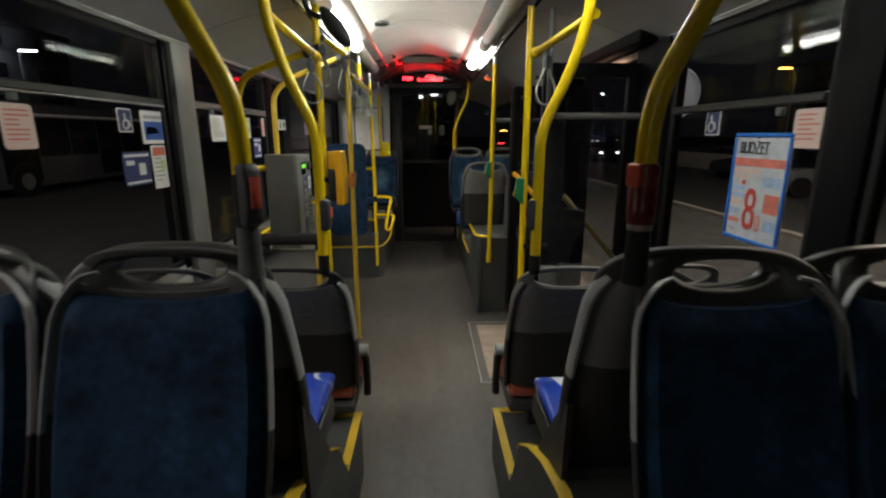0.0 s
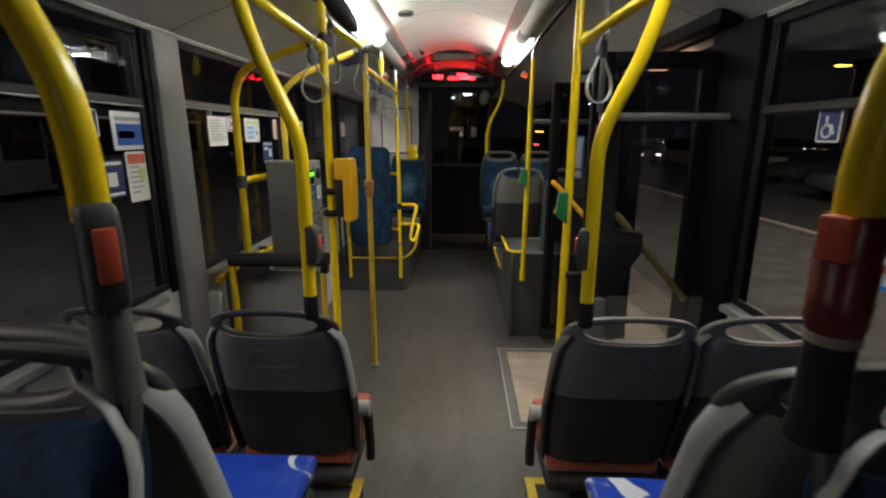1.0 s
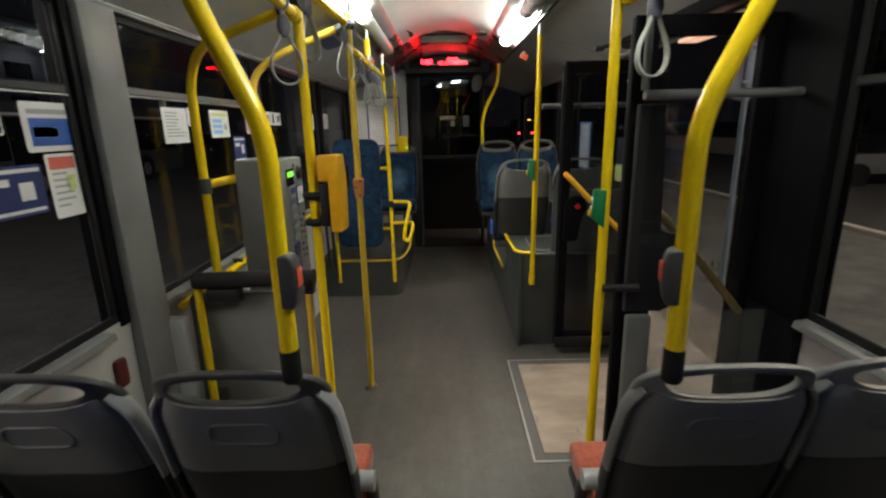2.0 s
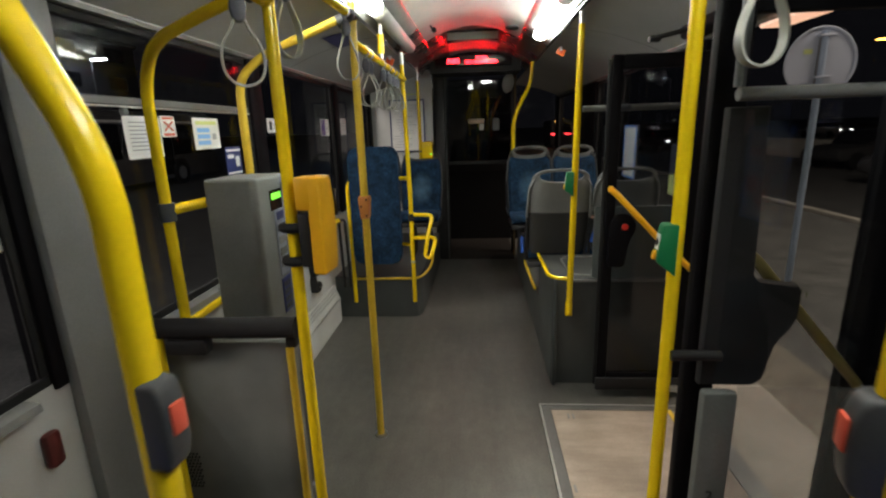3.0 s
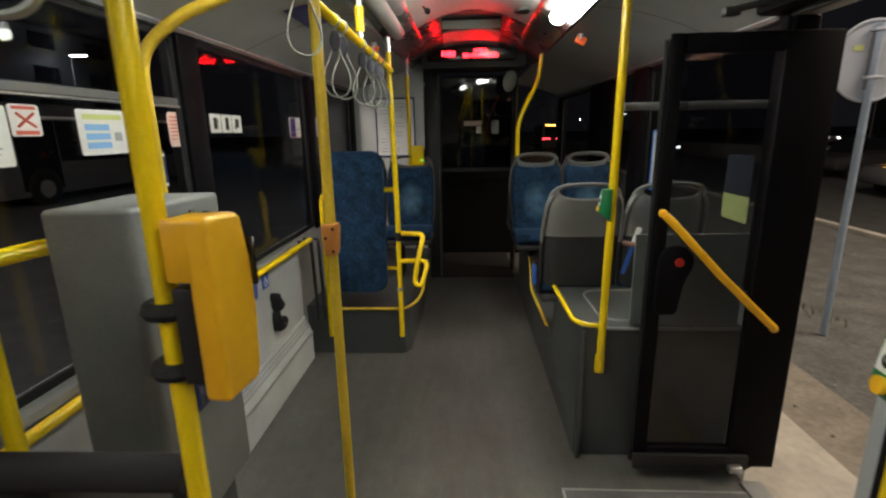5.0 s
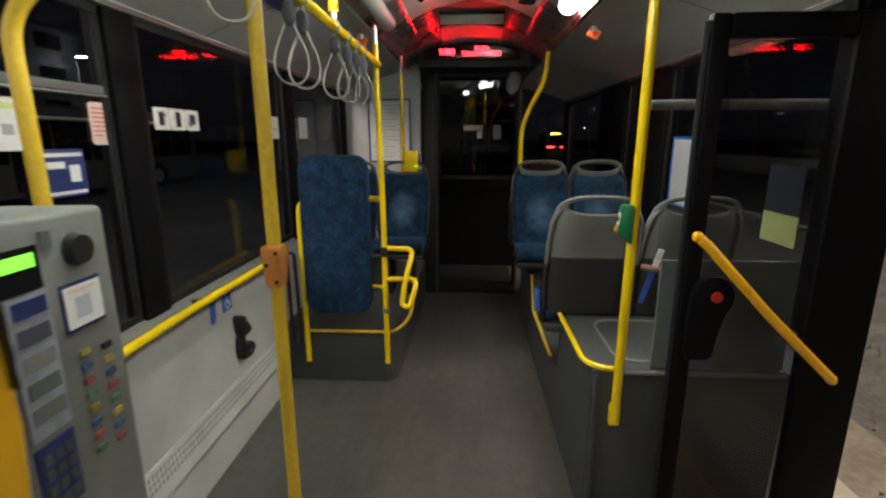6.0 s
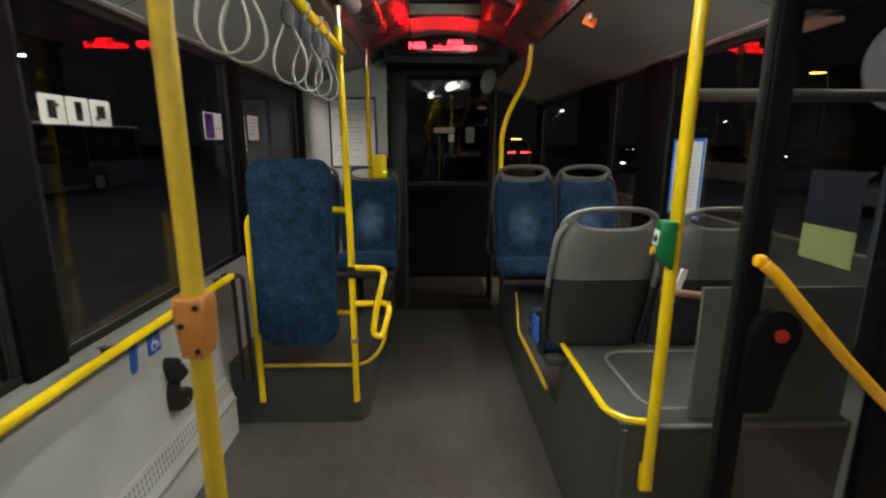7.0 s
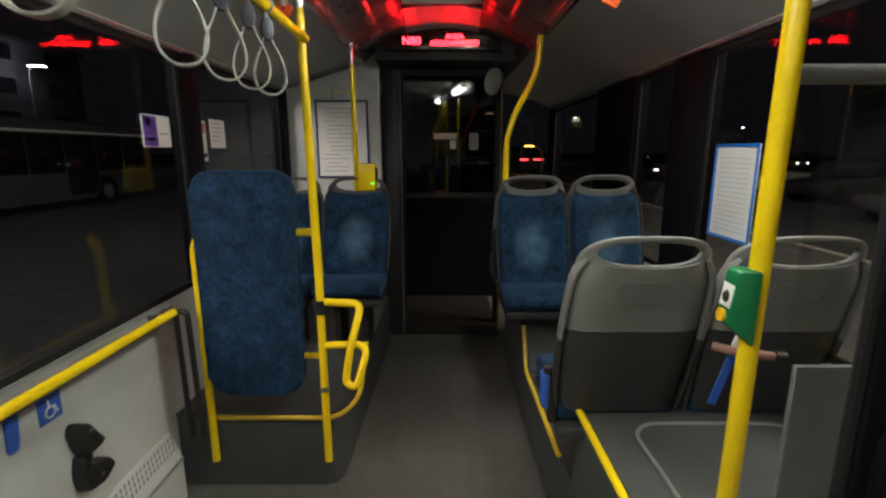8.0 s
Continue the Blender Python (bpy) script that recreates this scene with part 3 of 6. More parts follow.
lettering("text_line", "ALEJA", 0.042, pose(0.085, -0.034, 0.012, 90), LED, ob, "red dot-matrix letters", 1.1)
lettering("text_line", "SOLIDARNOSCI", 0.042, pose(0.085, -0.034, -0.030, 90), LED, ob, "red dot-matrix letters", 1.1)
lettering("line_number", "N80", 0.068, pose(-0.205, -0.034, -0.024, 90), LED, ob, "red dot-matrix line number", 1.05)

# partition towards the driver
ob = thing("wall_front", (0, 6.95, 0), "grey bulkhead panel behind the driver with a rounded corner", "wall")
ob["kind"] = "structure"
out = [(-W + 0.01, 0.0), (-0.475, 0.0), (-0.475, 2.17)] + [(-0.475 - 0.05 + 0.05 * math.cos(radians(a)), 2.17 + 0.05 * math.sin(radians(a))) for a in (30, 60, 90)] + [(-0.575, 2.175), (-0.62, 2.153), (-0.75, 2.12), (-W + 0.01, 1.98)]
part("panel", add_prism(B(), out, 0.05, None, 0.006), WALL, ob)
part("joint", add_box(B(), (-0.84, -0.006, 0.7), (-0.832, 0.001, 1.98)), GREY_TUBE, ob)
ob = thing("route_map", (-0.765, 6.945, 1.325), "pale route map behind clear plastic in a dark blue frame", "poster")
part("sheet", add_box(B(), (-0.19, -0.012, 0.012), (0.19, -0.004, 0.565)), PAPER, ob)
bm = B()
for lo, hi in (((-0.2, 0.0), (0.2, 0.014)), ((-0.2, 0.564), (0.2, 0.58)), ((-0.2, 0.014), (-0.186, 0.564)), ((0.186, 0.014), (0.2, 0.564))):
    add_box(bm, (lo[0], -0.02, lo[1]), (hi[0], -0.002, hi[1]), 0.003, 1)
part("frame", bm, NAVY, ob, "dark blue frame")
rng = random.Random(3)
bm = B()
for i in range(16):
    z = 0.05 + i * 0.031
    x = -0.17 + rng.random() * 0.08
    add_box(bm, (x, -0.0135, z), (x + 0.1 + rng.random() * 0.14, -0.0125, z + 0.006))
part("print", bm, PRINT, ob, "faint grey lines of print")
bm = add_box(B(), (-0.86, 6.944, 1.955), (-0.632, 6.949, 1.966))
single("sticker", bm, LIME, "small yellowish line of lettering on the bulkhead panel", "sticker")

structure("pillar", add_box(B(), (-0.465, 7.0, 0), (-0.335, 7.12, 2.2), 0.012), BLACK, "black upright beside the driver's partition", "pillar")
structure("trim", add_box(B(), (-0.334, 7.02, 0), (-0.322, 7.05, 2.15), 0.003, 1), POST_GREY, "thin pale edge of the partition", "trim")
ob = thing("partition", (0.07, 7.32, 0), "black partition with a dark reflecting upper pane", "partition")
ob["kind"] = "structure"
part("cross_rail", add_box(B(), (-0.42, 0, 1.13), (0.40, 0.04, 1.171), 0.004, 1), BLACK, ob)
bm = add_box(B(), (-0.375, 0.01, 0.0), (0.375, 0.018, 0.955))
bmesh.ops.transform(bm, matrix=Matrix.Translation((-0.005, 0.012, 1.174)) @ Matrix.Rotation(radians(3.0), 4, "Z") @ Matrix.Rotation(radians(1.5), 4, "X"), verts=bm.verts)
part("pane", bm, DARK_GLASS, ob, "dark glass pane")
bm = B()
for x in (-0.42, 0.38):
    add_box(bm, (x, -0.005, 0.0), (x + 0.025, 0.04, 2.16), 0.004, 1)
part("frame", bm, BLACK, ob)
for x0, x1, z0, z1, mat, text in ((-0.073, 0.117, 1.625, 1.672, PINK_PAPER, "long pale sticker on the dark pane"), (0.062, 0.112, 1.545, 1.615, PAPER, "small white sticker on the dark pane"), (0.222, 0.30, 1.535, 1.675, PILLAR, "rounded grey tag on the dark pane")):
    bm = add_prism(B(), rounded(x0, z0, x1, z1, 0.02 if mat is PILLAR else 0.006, 4), 0.002, Matrix.Translation((0, 7.308, 0)))
    single("sticker", bm, mat, text, "sticker", "pane stickers")
# dark sheet laid over the front floor in place of the shade there
structure("front_floor_shade", add_box(B(), (-0.43, 7.0, 0.001), (0.47, 8.099, 0.006)), material("dark brown floor shade", (0.014, 0.010, 0.009), 0.7, grain=0.2, stain=0.3), "dark brown sheet over the front floor, standing in for shade", "floor")
ob = thing("handrail_pole", (0.475, 7.15, 0.0), "dull yellow pole beside the driver's partition", "pole", "handrail poles")
part("shaft", add_tube(B(), [(0, 0, 0.0), (0, 0, 1.0), (0, 0, 2.14)], 0.011, 12), material("dark brown-yellow paint", (0.16, 0.11, 0.035), 0.5, stain=0.2, grain=0.1), ob)
structure("pillar", add_box(B(), (0.455, 7.28, 0), (0.50, 7.36, 2.2), 0.008), BLACK, "black upright of the driver's partition", "pillar")
structure("wall_back", add_box(B(), (-W, REAR - 0.06, 0), (W, REAR, 2.5)), PILLAR, "plain grey rear wall of the bus", "wall")
# windscreen and the dark dash
structure("dash", add_profile(B(), [(8.1, 0.0), (FRONT, 0.0), (FRONT, 1.10), (8.35, 1.08), (8.1, 0.98)], -W, W), material("matt black moulding", (0.004, 0.0035, 0.004), 0.85, spec=0.1, grain=0.2), "dark dashboard at the front of the bus", "dashboard")
ob = thing("windscreen", (0, FRONT, 0.95), "wide dark windscreen of the bus", "window")
ob["kind"] = "structure"
part("pane", add_box(B(), (-W, 0.0, 0.0), (W, 0.01, 1.6)), GLASS, ob).visible_shadow = False
bm = add_box(B(), (-W - 0.07, REAR - 0.06, 2.5), (W + 0.07, FRONT + 0.02, 2.56))
structure("roof", bm, PILLAR, "flat bus roof above the ceiling", "roof")


# ---- poles and rails ----
def flange(x, y, z=0.0):
    return add_disc(B(), (x, y, z + 0.007), 0.032, 0.014, "z", 20)


P = 0.0175


def grip_button(parent, z, height, mat_button, mat, turned, wide=0.0105, low=0.42, high=0.76):
    """A dark sleeve round a pole with a stop button that faces the aisle."""
    turn = Matrix.Translation((0, 0, z)) @ Matrix.Rotation(radians(turned), 4, "Z")
    bm = add_profile(B(), [(0.002, 0.0), (-0.026, 0.0), (-0.033, height * 0.10), (-0.037, height * 0.30), (-0.037, height * 0.74), (-0.032, height * 0.93), (-0.024, height), (0.002, height)], -0.0075 - wide, 0.0075 + wide)
    bmesh.ops.bevel(bm, geom=bm.edges[:], offset=0.007, segments=3, profile=0.5, affect="EDGES")
    bmesh.ops.transform(bm, matrix=turn, verts=bm.verts)
    sleeve = part("sleeve", bm, mat, parent, "dark plastic sleeve")
    bm = add_box(B(), (-wide, -0.0415, height * low), (wide, -0.035, height * high), 0.003, 2)
    bmesh.ops.transform(bm, matrix=turn, verts=bm.verts)
    part("stop_button", bm, mat_button, sleeve, "red stop button")
    return turn


# ticket side: pole with the card validator
ob = thing("handrail_pole", (-0.504, 2.658, 0), "full-height yellow handrail pole carrying the validator", "pole", "handrail poles")
part("shaft", add_tube(B(), [(0, 0, 0.012), (0, 0, 1.1), (0, 0, 2.16)], P, 16), YELLOW, ob)
part("flange", flange(0, 0), STEEL, ob, "steel floor flange")
ob = thing("card_validator", pose(-0.439, 2.658, 1.17, 0, 0, -6), "yellow ticket validator clamped to the pole with black brackets", "validator")
bm = add_profile(B(), [(-0.045, 0.0), (0.042, 0.0), (0.05, 0.02), (0.058, 0.12), (0.056, 0.2), (0.04, 0.275), (0.03, 0.284), (-0.045, 0.284)], 0.004, 0.046)
bmesh.ops.bevel(bm, geom=bm.edges[:], offset=0.009, segments=3, profile=0.5, affect="EDGES")
side = add_profile(B(), [(-0.045, 0.188), (0.05, 0.188), (0.038, 0.272), (0.028, 0.282), (-0.045, 0.282)], -0.032, 0.02)
bmesh.ops.bevel(side, geom=side.edges[:], offset=0.007, segments=2, profile=0.5, affect="EDGES")
mesh = bpy.data.meshes.new("side")
side.to_mesh(mesh)
side.free()
bm.from_mesh(mesh)
bpy.data.meshes.remove(mesh)
part("body", bm, material("golden yellow moulded plastic", (0.78, 0.40, 0.012), 0.38, grain=0.04, stain=0.12), ob)
part("back_plate", add_box(B(), (-0.035, -0.035, 0.02), (0.004, 0.035, 0.178), 0.006), BLACK, ob, "black mounting plate")
for z in (0.035, 0.135):
    bm = add_tube(B(), [(-0.065 + 0.03 * math.cos(a * math.tau / 16), 0.03 * math.sin(a * math.tau / 16), z) for a in range(16)], 0.015, 8, True)
    add_box(bm, (-0.045, -0.018, z - 0.014), (-0.02, 0.018, z + 0.014), 0.004, 1)
    part("clamp", bm, RUBBER, ob, "black pole clamp")
part("screen", add_box(B(), (0.0, 0.0505, 0.16), (0.055, 0.054, 0.24), 0.002, 1), BLACK_GLOSS, ob, "dark glossy screen")

# thin pole with the orange button box
ob = thing("handrail_pole", (-0.492, 3.508, 0), "yellow handrail pole with an orange button box", "pole", "handrail poles")
part("shaft", add_tube(B(), [(0, 0, 0.012), (0, 0, 1.1), (0, 0, 2.10)], P, 16), YELLOW_DULL, ob)
part("flange", flange(0, 0), STEEL, ob, "steel floor flange")
part("top_sleeve", add_tube(B(), [(0, 0, 2.101), (0, 0, 2.19)], 0.0165, 14), STEEL, ob, "bare steel top")
box = part("button_box", add_prism(B(), [(-0.019, 0.0), (0.017, 0.0), (0.022, 0.018), (0.027, 0.09), (0.024, 0.106), (-0.024, 0.106), (-0.027, 0.09)], 0.054, Matrix.Translation((0.0, -0.027, 1.172)), 0.007, 3), ORANGE, ob, "orange moulded button box")
for x, z in ((0.014, 1.263), (0.011, 1.188), (-0.012, 1.232)):
    part("screw", add_disc(B(), (x, -0.028, z), 0.005, 0.004, "y", 10), BLACK, box, "dark screw")

# hoops from the window side to the poles
for y, top in ((2.80, 1.952), (3.37, 2.05)):
    px, py = (-0.504, 2.658) if y < 3 else (-0.492, 3.508)
    lx = -0.979 if y < 3 else -0.96
    ob = thing("handrail_hoop", (lx, y, 0), "bent yellow handrail hoop rising from the floor to the pole top", "handrail", "handrail hoops")
    run = [(0.0, 0.0), (0.0, 1.70), (0.017, 1.765), (0.047, 1.822), (0.10, 1.858), (0.22, 1.891), (px - lx - 0.02, 1.948)] if y < 3 else [(0.0, 0.0), (0.0, 1.795), (0.10, 1.89), (px - lx - 0.02, top)]
    line = fillet([(u, (py - y) * u / (px - lx), z) for u, z in run], 0.13, 8)
    part("tube", add_tube(B(), line, P, 14), YELLOW if y < 3 else YELLOW_DULL, ob)
    part("flange", flange(0, 0), STEEL, ob, "steel floor flange")
    d = (Vector((px - lx, py - y, top)) - Vector((0.22, (py - y) * 0.22 / (px - lx), 1.892 if y < 3 else 1.935))).normalized()
    e = Vector((px - lx, py - y, top))
    part("pole_joint", add_tube(B(), [e - d * 0.07, e - d * 0.06, e + d * 0.02], 0.027, 14), BLACK, ob, "black pole joint")
    if y < 3:
        part("tube_joint", add_tube(B(), [(0, 0, 1.302), (0, 0, 1.312), (0, 0, 1.354), (0, 0, 1.362)], 0.026, 14), PODIUM, ob, "grey tube joint")
        part("side_bar", add_tube(B(), [(0.0, 0.0, 1.335), (0.05, 0.06, 1.345), (0.11, 0.13, 1.355)], P, 14), YELLOW, ob)

# long rail between the hoops and under the ticket machine
bm = add_tube(B(), fillet([(-1.13, 2.76, 0.838), (-1.13, 3.4, 0.85), (-1.13, 4.1, 0.862), (-1.10, 5.06, 0.875)], 0.1), P, 14)
ob = thing("grab_rail", (0, 0, 0), "long yellow grab rail along the wall under the window", "handrail")
part("tube", bm, YELLOW, ob)
for y in (3.35, 4.2, 5.0):
    part("bracket", add_box(B(), (-1.2, y - 0.015, 0.855), (-1.118, y + 0.015, 0.88), 0.004, 1), BLACK, ob, "black wall bracket")

# overhead rails
for name, a, b in (("left", (-0.492, 3.508, 1.943), (-0.512, 5.12, 1.943)), ("middle", (-0.504, 2.658, 2.030), (-0.492, 3.508, 2.048)), ("front", (-0.504, 2.658, 1.913), (-0.484, 1.80, 1.922)), ("door", (0.572, 2.565, 1.922), (0.606, 1.78, 1.925))):
    ob = thing("overhead_rail", a, "yellow overhead rail between two poles", "handrail", "overhead rails")
    d = Vector(b) - Vector(a)
    part("tube", add_tube(B(), [(0, 0, 0), d * 0.5, d], P, 14), YELLOW, ob)
    e = d.normalized()
    ends = {"left": (), "middle": (0.04, d.length - 0.085), "front": (0.02,), "door": (0.02,)}[name]
    for k in ends:
        part("joint", add_tube(B(), [e * k, e * (k + 0.008), e * (k + 0.05), e * (k + 0.058)], [0.021, 0.025, 0.025, 0.021], 14), BLACK if name == "middle" else YELLOW, ob, "black end joint" if name == "middle" else "")


def strap(x, y, z, turn, length=0.253):
    """A grey plastic strap loop hanging on a rail, its clip close below the tube."""
    ob = thing("hand_strap", pose(x, y, z, 0, 0, turn), "pale grey hanging strap loop with a dark clip", "hand strap", "hand straps")
    n = -length
    loop = [(0.007, 0, -0.075), (0.017, 0, -0.11), (0.040, 0, n + 0.095), (0.047, 0, n + 0.06), (0.044, 0, n + 0.032), (0.028, 0, n + 0.008), (0, 0, n), (-0.028, 0, n + 0.008), (-0.044, 0, n + 0.032), (-0.047, 0, n + 0.06), (-0.040, 0, n + 0.095), (-0.017, 0, -0.11), (-0.007, 0, -0.075)]
    bm = B()
    rings = []
    fine = fillet(loop, 0.05, 3)
    for i, p in enumerate(fine):
        a, b = fine[max(i - 1, 0)], fine[min(i + 1, len(fine) - 1)]
        d = (b - a).normalized()
        nrm = Vector((d.z, 0, -d.x))
        w = 0.0075 + 0.0045 * min(1.0, max(0.0, (-0.09 - p.z) / 0.06))
        rings.append([bm.verts.new(p + nrm * u + Vector((0, v * w, 0))) for u, v in ((-0.0022, -1.0), (0.0022, -1.0), (0.0032, 0), (0.0022, 1.0), (-0.0022, 1.0), (-0.0032, 0))])
    for a, b in zip(rings, rings[1:]):
        for k in range(6):
            bm.faces.new((a[k], a[(k + 1) % 6], b[(k + 1) % 6], b[k]))
    bm.faces.new(rings[0]), bm.faces.new(rings[-1])
    bmesh.ops.recalc_face_normals(bm, faces=bm.faces)
    part("loop", bm, STRAP, ob)
    bm = add_prism(B(), [(-0.009, -0.034), (-0.016, -0.048), (-0.019, -0.068), (-0.014, -0.09), (-0.006, -0.098), (0.006, -0.098), (0.014, -0.09), (0.019, -0.068), (0.016, -0.048), (0.009, -0.034)], 0.026, Matrix.Translation((0, -0.013, 0)), 0.006)
    part("clip", bm, HANGER, ob, "dark blue-grey clip")
    swing = Matrix.Rotation(radians(-turn), 4, "Z")
    bm = add_tube(B(), [swing @ Vector((0.0205 * math.cos(a * math.tau / 14), 0, 0.0205 * math.sin(a * math.tau / 14))) for a in range(14)], 0.0035, 8, True)
    add_box(bm, (-0.006, -0.005, -0.045), (0.006, 0.005, -0.02), 0.002, 1)
    part("band", bm, STRAP, ob, "pale band round the rail")
    return ob


for y, turn in ((3.735, 18), (3.845, 12), (4.20, 24), (4.395, 30), (4.56, 22), (4.70, 34)):
    strap(-0.492 - 0.012 * (y - 3.508), y, 1.943, turn)
strap(-0.493, 3.40, 2.046, 24, 0.268)
strap(-0.503, 2.775, 2.032, 62, 0.25)
strap(-0.495, 2.46, 1.915, 30, 0.236)
strap(0.592, 2.365, 1.922, 8)

# door pole with the green button
def green_box(x, y, z, turn):
    ob = thing("door_button", pose(x, y, z, 0, 0, turn), "green door-opening button box with a white label on the pole", "door button", "door buttons")
    bm = add_profile(B(), [(0.008, 0.0), (-0.038, 0.036), (-0.042, 0.047), (-0.032, 0.130), (-0.027, 0.138), (0.008, 0.138)], -0.024, 0.024)
    bmesh.ops.bevel(bm, geom=bm.edges[:], offset=0.005, segments=2, profile=0.5, affect="EDGES")
    part("case", bm, GREEN, ob)
    lean = Matrix.Translation((0, -0.0425, 0.042)) @ Matrix.Rotation(radians(-7.7), 4, "X")
    bm = add_box(B(), (-0.019, -0.0015, 0.028), (0.019, 0.0005, 0.070), 0.0005, 1)
    bmesh.ops.transform(bm, matrix=lean, verts=bm.verts)
    part("label_plate", bm, PAPER, ob, "white pictogram label")
    bm = add_tube(B(), [(0.009 * math.cos(a * math.tau / 12), -0.002, 0.046 + 0.009 * math.sin(a * math.tau / 12)) for a in range(12)], 0.002, 6, True)
    add_box(bm, (-0.003, -0.003, 0.037), (0.003, -0.0012, 0.058))
    bmesh.ops.transform(bm, matrix=lean, verts=bm.verts)
    part("pictogram", bm, BLACK, ob, "black pram symbol")
    bm = add_disc(B(), (0, -0.002, 0.012), 0.0125, 0.008, "y", 18)
    bmesh.ops.transform(bm, matrix=lean, verts=bm.verts)
    part("push_button", bm, AMBER, ob, "round yellow push button")


ob = thing("handrail_pole", (0.552, 2.57, 0), "full-height yellow handrail pole beside the open door", "pole", "handrail poles")
part("shaft", add_tube(B(), [(0, 0, 0.012), (0, 0, 1.1), (0, 0, 2.14)], P, 16), YELLOW, ob)
part("flange", flange(0, 0), STEEL, ob, "steel floor flange")
green_box(0.542, 2.568, 1.178, -98)
ob = thing("handrail_pole", pose(0.564, 4.012, 0.47, 0, 0.5, 0), "yellow handrail pole bolted to the podium side", "pole", "handrail poles")
bm = add_tube(B(), [(0, 0, 0.012), (0, 0, 0.8), (0, 0, 1.60)], P, 16)
part("shaft", bm, YELLOW, ob)
part("top_sleeve", add_tube(B(), [(0, 0, 1.601), (0, 0, 1.66)], 0.0165, 14), STEEL, ob, "bare steel top")
part("foot", add_box(B(), (-0.02, -0.008, 0.0), (0.02, 0.022, 0.09), 0.006), YELLOW, ob, "flattened bolted foot")
for z in (0.02, 0.065):
    part("bolt", add_disc(B(), (0, -0.009, z), 0.006, 0.006, "y", 10), BLACK, ob, "dark bolt")
green_box(0.557, 4.010, 1.182, -95)


# bent poles rising from the seat backs
def seat_pole(x, y, z0, way, reach):
    """A yellow pole that rises from a seat's grab handle and bends along way: points (out, up)."""
    ob = thing("seat_pole", (x, y, z0), "bent yellow pole rising from a seat back to the ceiling", "pole", "seat poles")
    line = fillet([(reach * a, 0, b) for a, b in way], 0.13, 8)
    part("tube", add_tube(B(), line, 0.0185, 16), YELLOW, ob)
    top = way[0][1]
    part("socket", add_tube(B(), [(0, 0, 0.014), (0, 0, 0.022), (0, 0, 0.04), (0, 0, top - 0.01), (0, 0, top + 0.002)], [0.017, 0.0215, 0.0205, 0.0205, 0.0205], 14), RUBBER, ob, "black rubber socket")
    return ob


LOW_WAY = [(0, 0.085), (0, 0.49), (0.014, 0.555), (0.048, 0.63), (0.086, 0.71), (0.132, 0.85), (0.15, 0.98), (0.15, 1.10)]
HIGH_WAY = [(0, 0.18), (0, 0.25), (0.010, 0.325), (0.040, 0.39), (0.086, 0.478), (0.125, 0.58), (0.158, 0.73), (0.165, 0.88)]
RED_BUTTON = material("salmon red button", (0.65, 0.10, 0.06), 0.35, stain=0.1)
for x, y, s in ((-0.338, 1.785, -1), (0.437, 1.76, 1)):
    ob = seat_pole(x, y, 1.02, LOW_WAY, s)
    grip_button(ob, 0.178, 0.113, RED_BUTTON, SLEEVE, 80 if s < 0 else -108)
HANDLE = material("dark grey moulded handle", (0.05, 0.0495, 0.049), 0.38, grain=0.1, scale=250, stain=0.2)


def flared_socket(parent, low, high, mat, text):
    part("socket", add_tube(B(), [(0, 0, low), (0, 0, low + 0.02), (0, 0, high - 0.03), (0, 0, high - 0.01), (0, 0, high)], [0.0255, 0.0235, 0.0215, 0.021, 0.0205], 18), mat, parent, text)


ob = seat_pole(-0.30, 0.99, 1.28, HIGH_WAY, -1)
grip_button(ob, 0.084, 0.118, RED_BUTTON, SLEEVE, 50, 0.0105, 0.30, 0.80)
flared_socket(ob, -0.02, 0.083, POST_GREY, "grey flared plastic socket")
ob = seat_pole(0.436, 0.935, 1.28, HIGH_WAY, 1)
flared_socket(ob, -0.02, 0.082, RUBBER, "dark flared rubber socket")
part("ring", add_tube(B(), [(0, 0, 0.083), (0, 0, 0.093)], 0.0225, 18), RAMP, ob, "worn beige ring")
bm = add_tube(B(), [(0, 0, 0.0935), (0, 0, 0.10), (0, 0, 0.125), (0, 0, 0.127), (0, 0, 0.16), (0, 0, 0.162), (0, 0, 0.195), (0, 0, 0.203)], [0.0225, 0.0245, 0.0255, 0.0245, 0.026, 0.0245, 0.0255, 0.0225], 20)
sleeve = part("red_sleeve", bm, DARK_RED, ob, "glossy dark red plastic sleeve")
bm = add_box(B(), (-0.014, -0.034, 0.163), (0.014, -0.018, 0.204), 0.005, 2)
bmesh.ops.transform(bm, matrix=Matrix.Rotation(radians(-62), 4, "Z"), verts=bm.verts)
part("button_block", bm, RED_BUTTON, sleeve, "orange-red button block")
# front right bent pole by the facing seats
ob = thing("seat_pole", (0.375, 6.02, 1.30), "thin bent yellow pole rising from the facing seats to the ceiling", "pole", "seat poles")
part("tube", add_tube(B(), fillet([(0, 0, 0.0), (0, 0, 0.30), (0.05, 0, 0.45), (0.155, -0.05, 0.65), (0.165, -0.06, 0.84)], 0.12, 8), P, 14), YELLOW, ob)
# front left pole with the second validator
ob = thing("handrail_pole", (-0.53, 6.28, 0.6), "yellow pole with a bare steel top behind the facing seats", "pole", "handrail poles")
part("shaft", add_tube(B(), [(-0.012, 0, 0), (-0.018, 0, 0.8), (-0.022, 0, 1.44)], P, 14), YELLOW, ob)
part("top_sleeve", add_tube(B(), [(-0.022, 0, 1.441), (-0.022, 0, 1.57)], 0.012, 14), STEEL, ob, "bare steel top")
ob = thing("card_validator", (-0.47, 6.26, 1.30), "small yellow ticket validator with a green light", "validator")
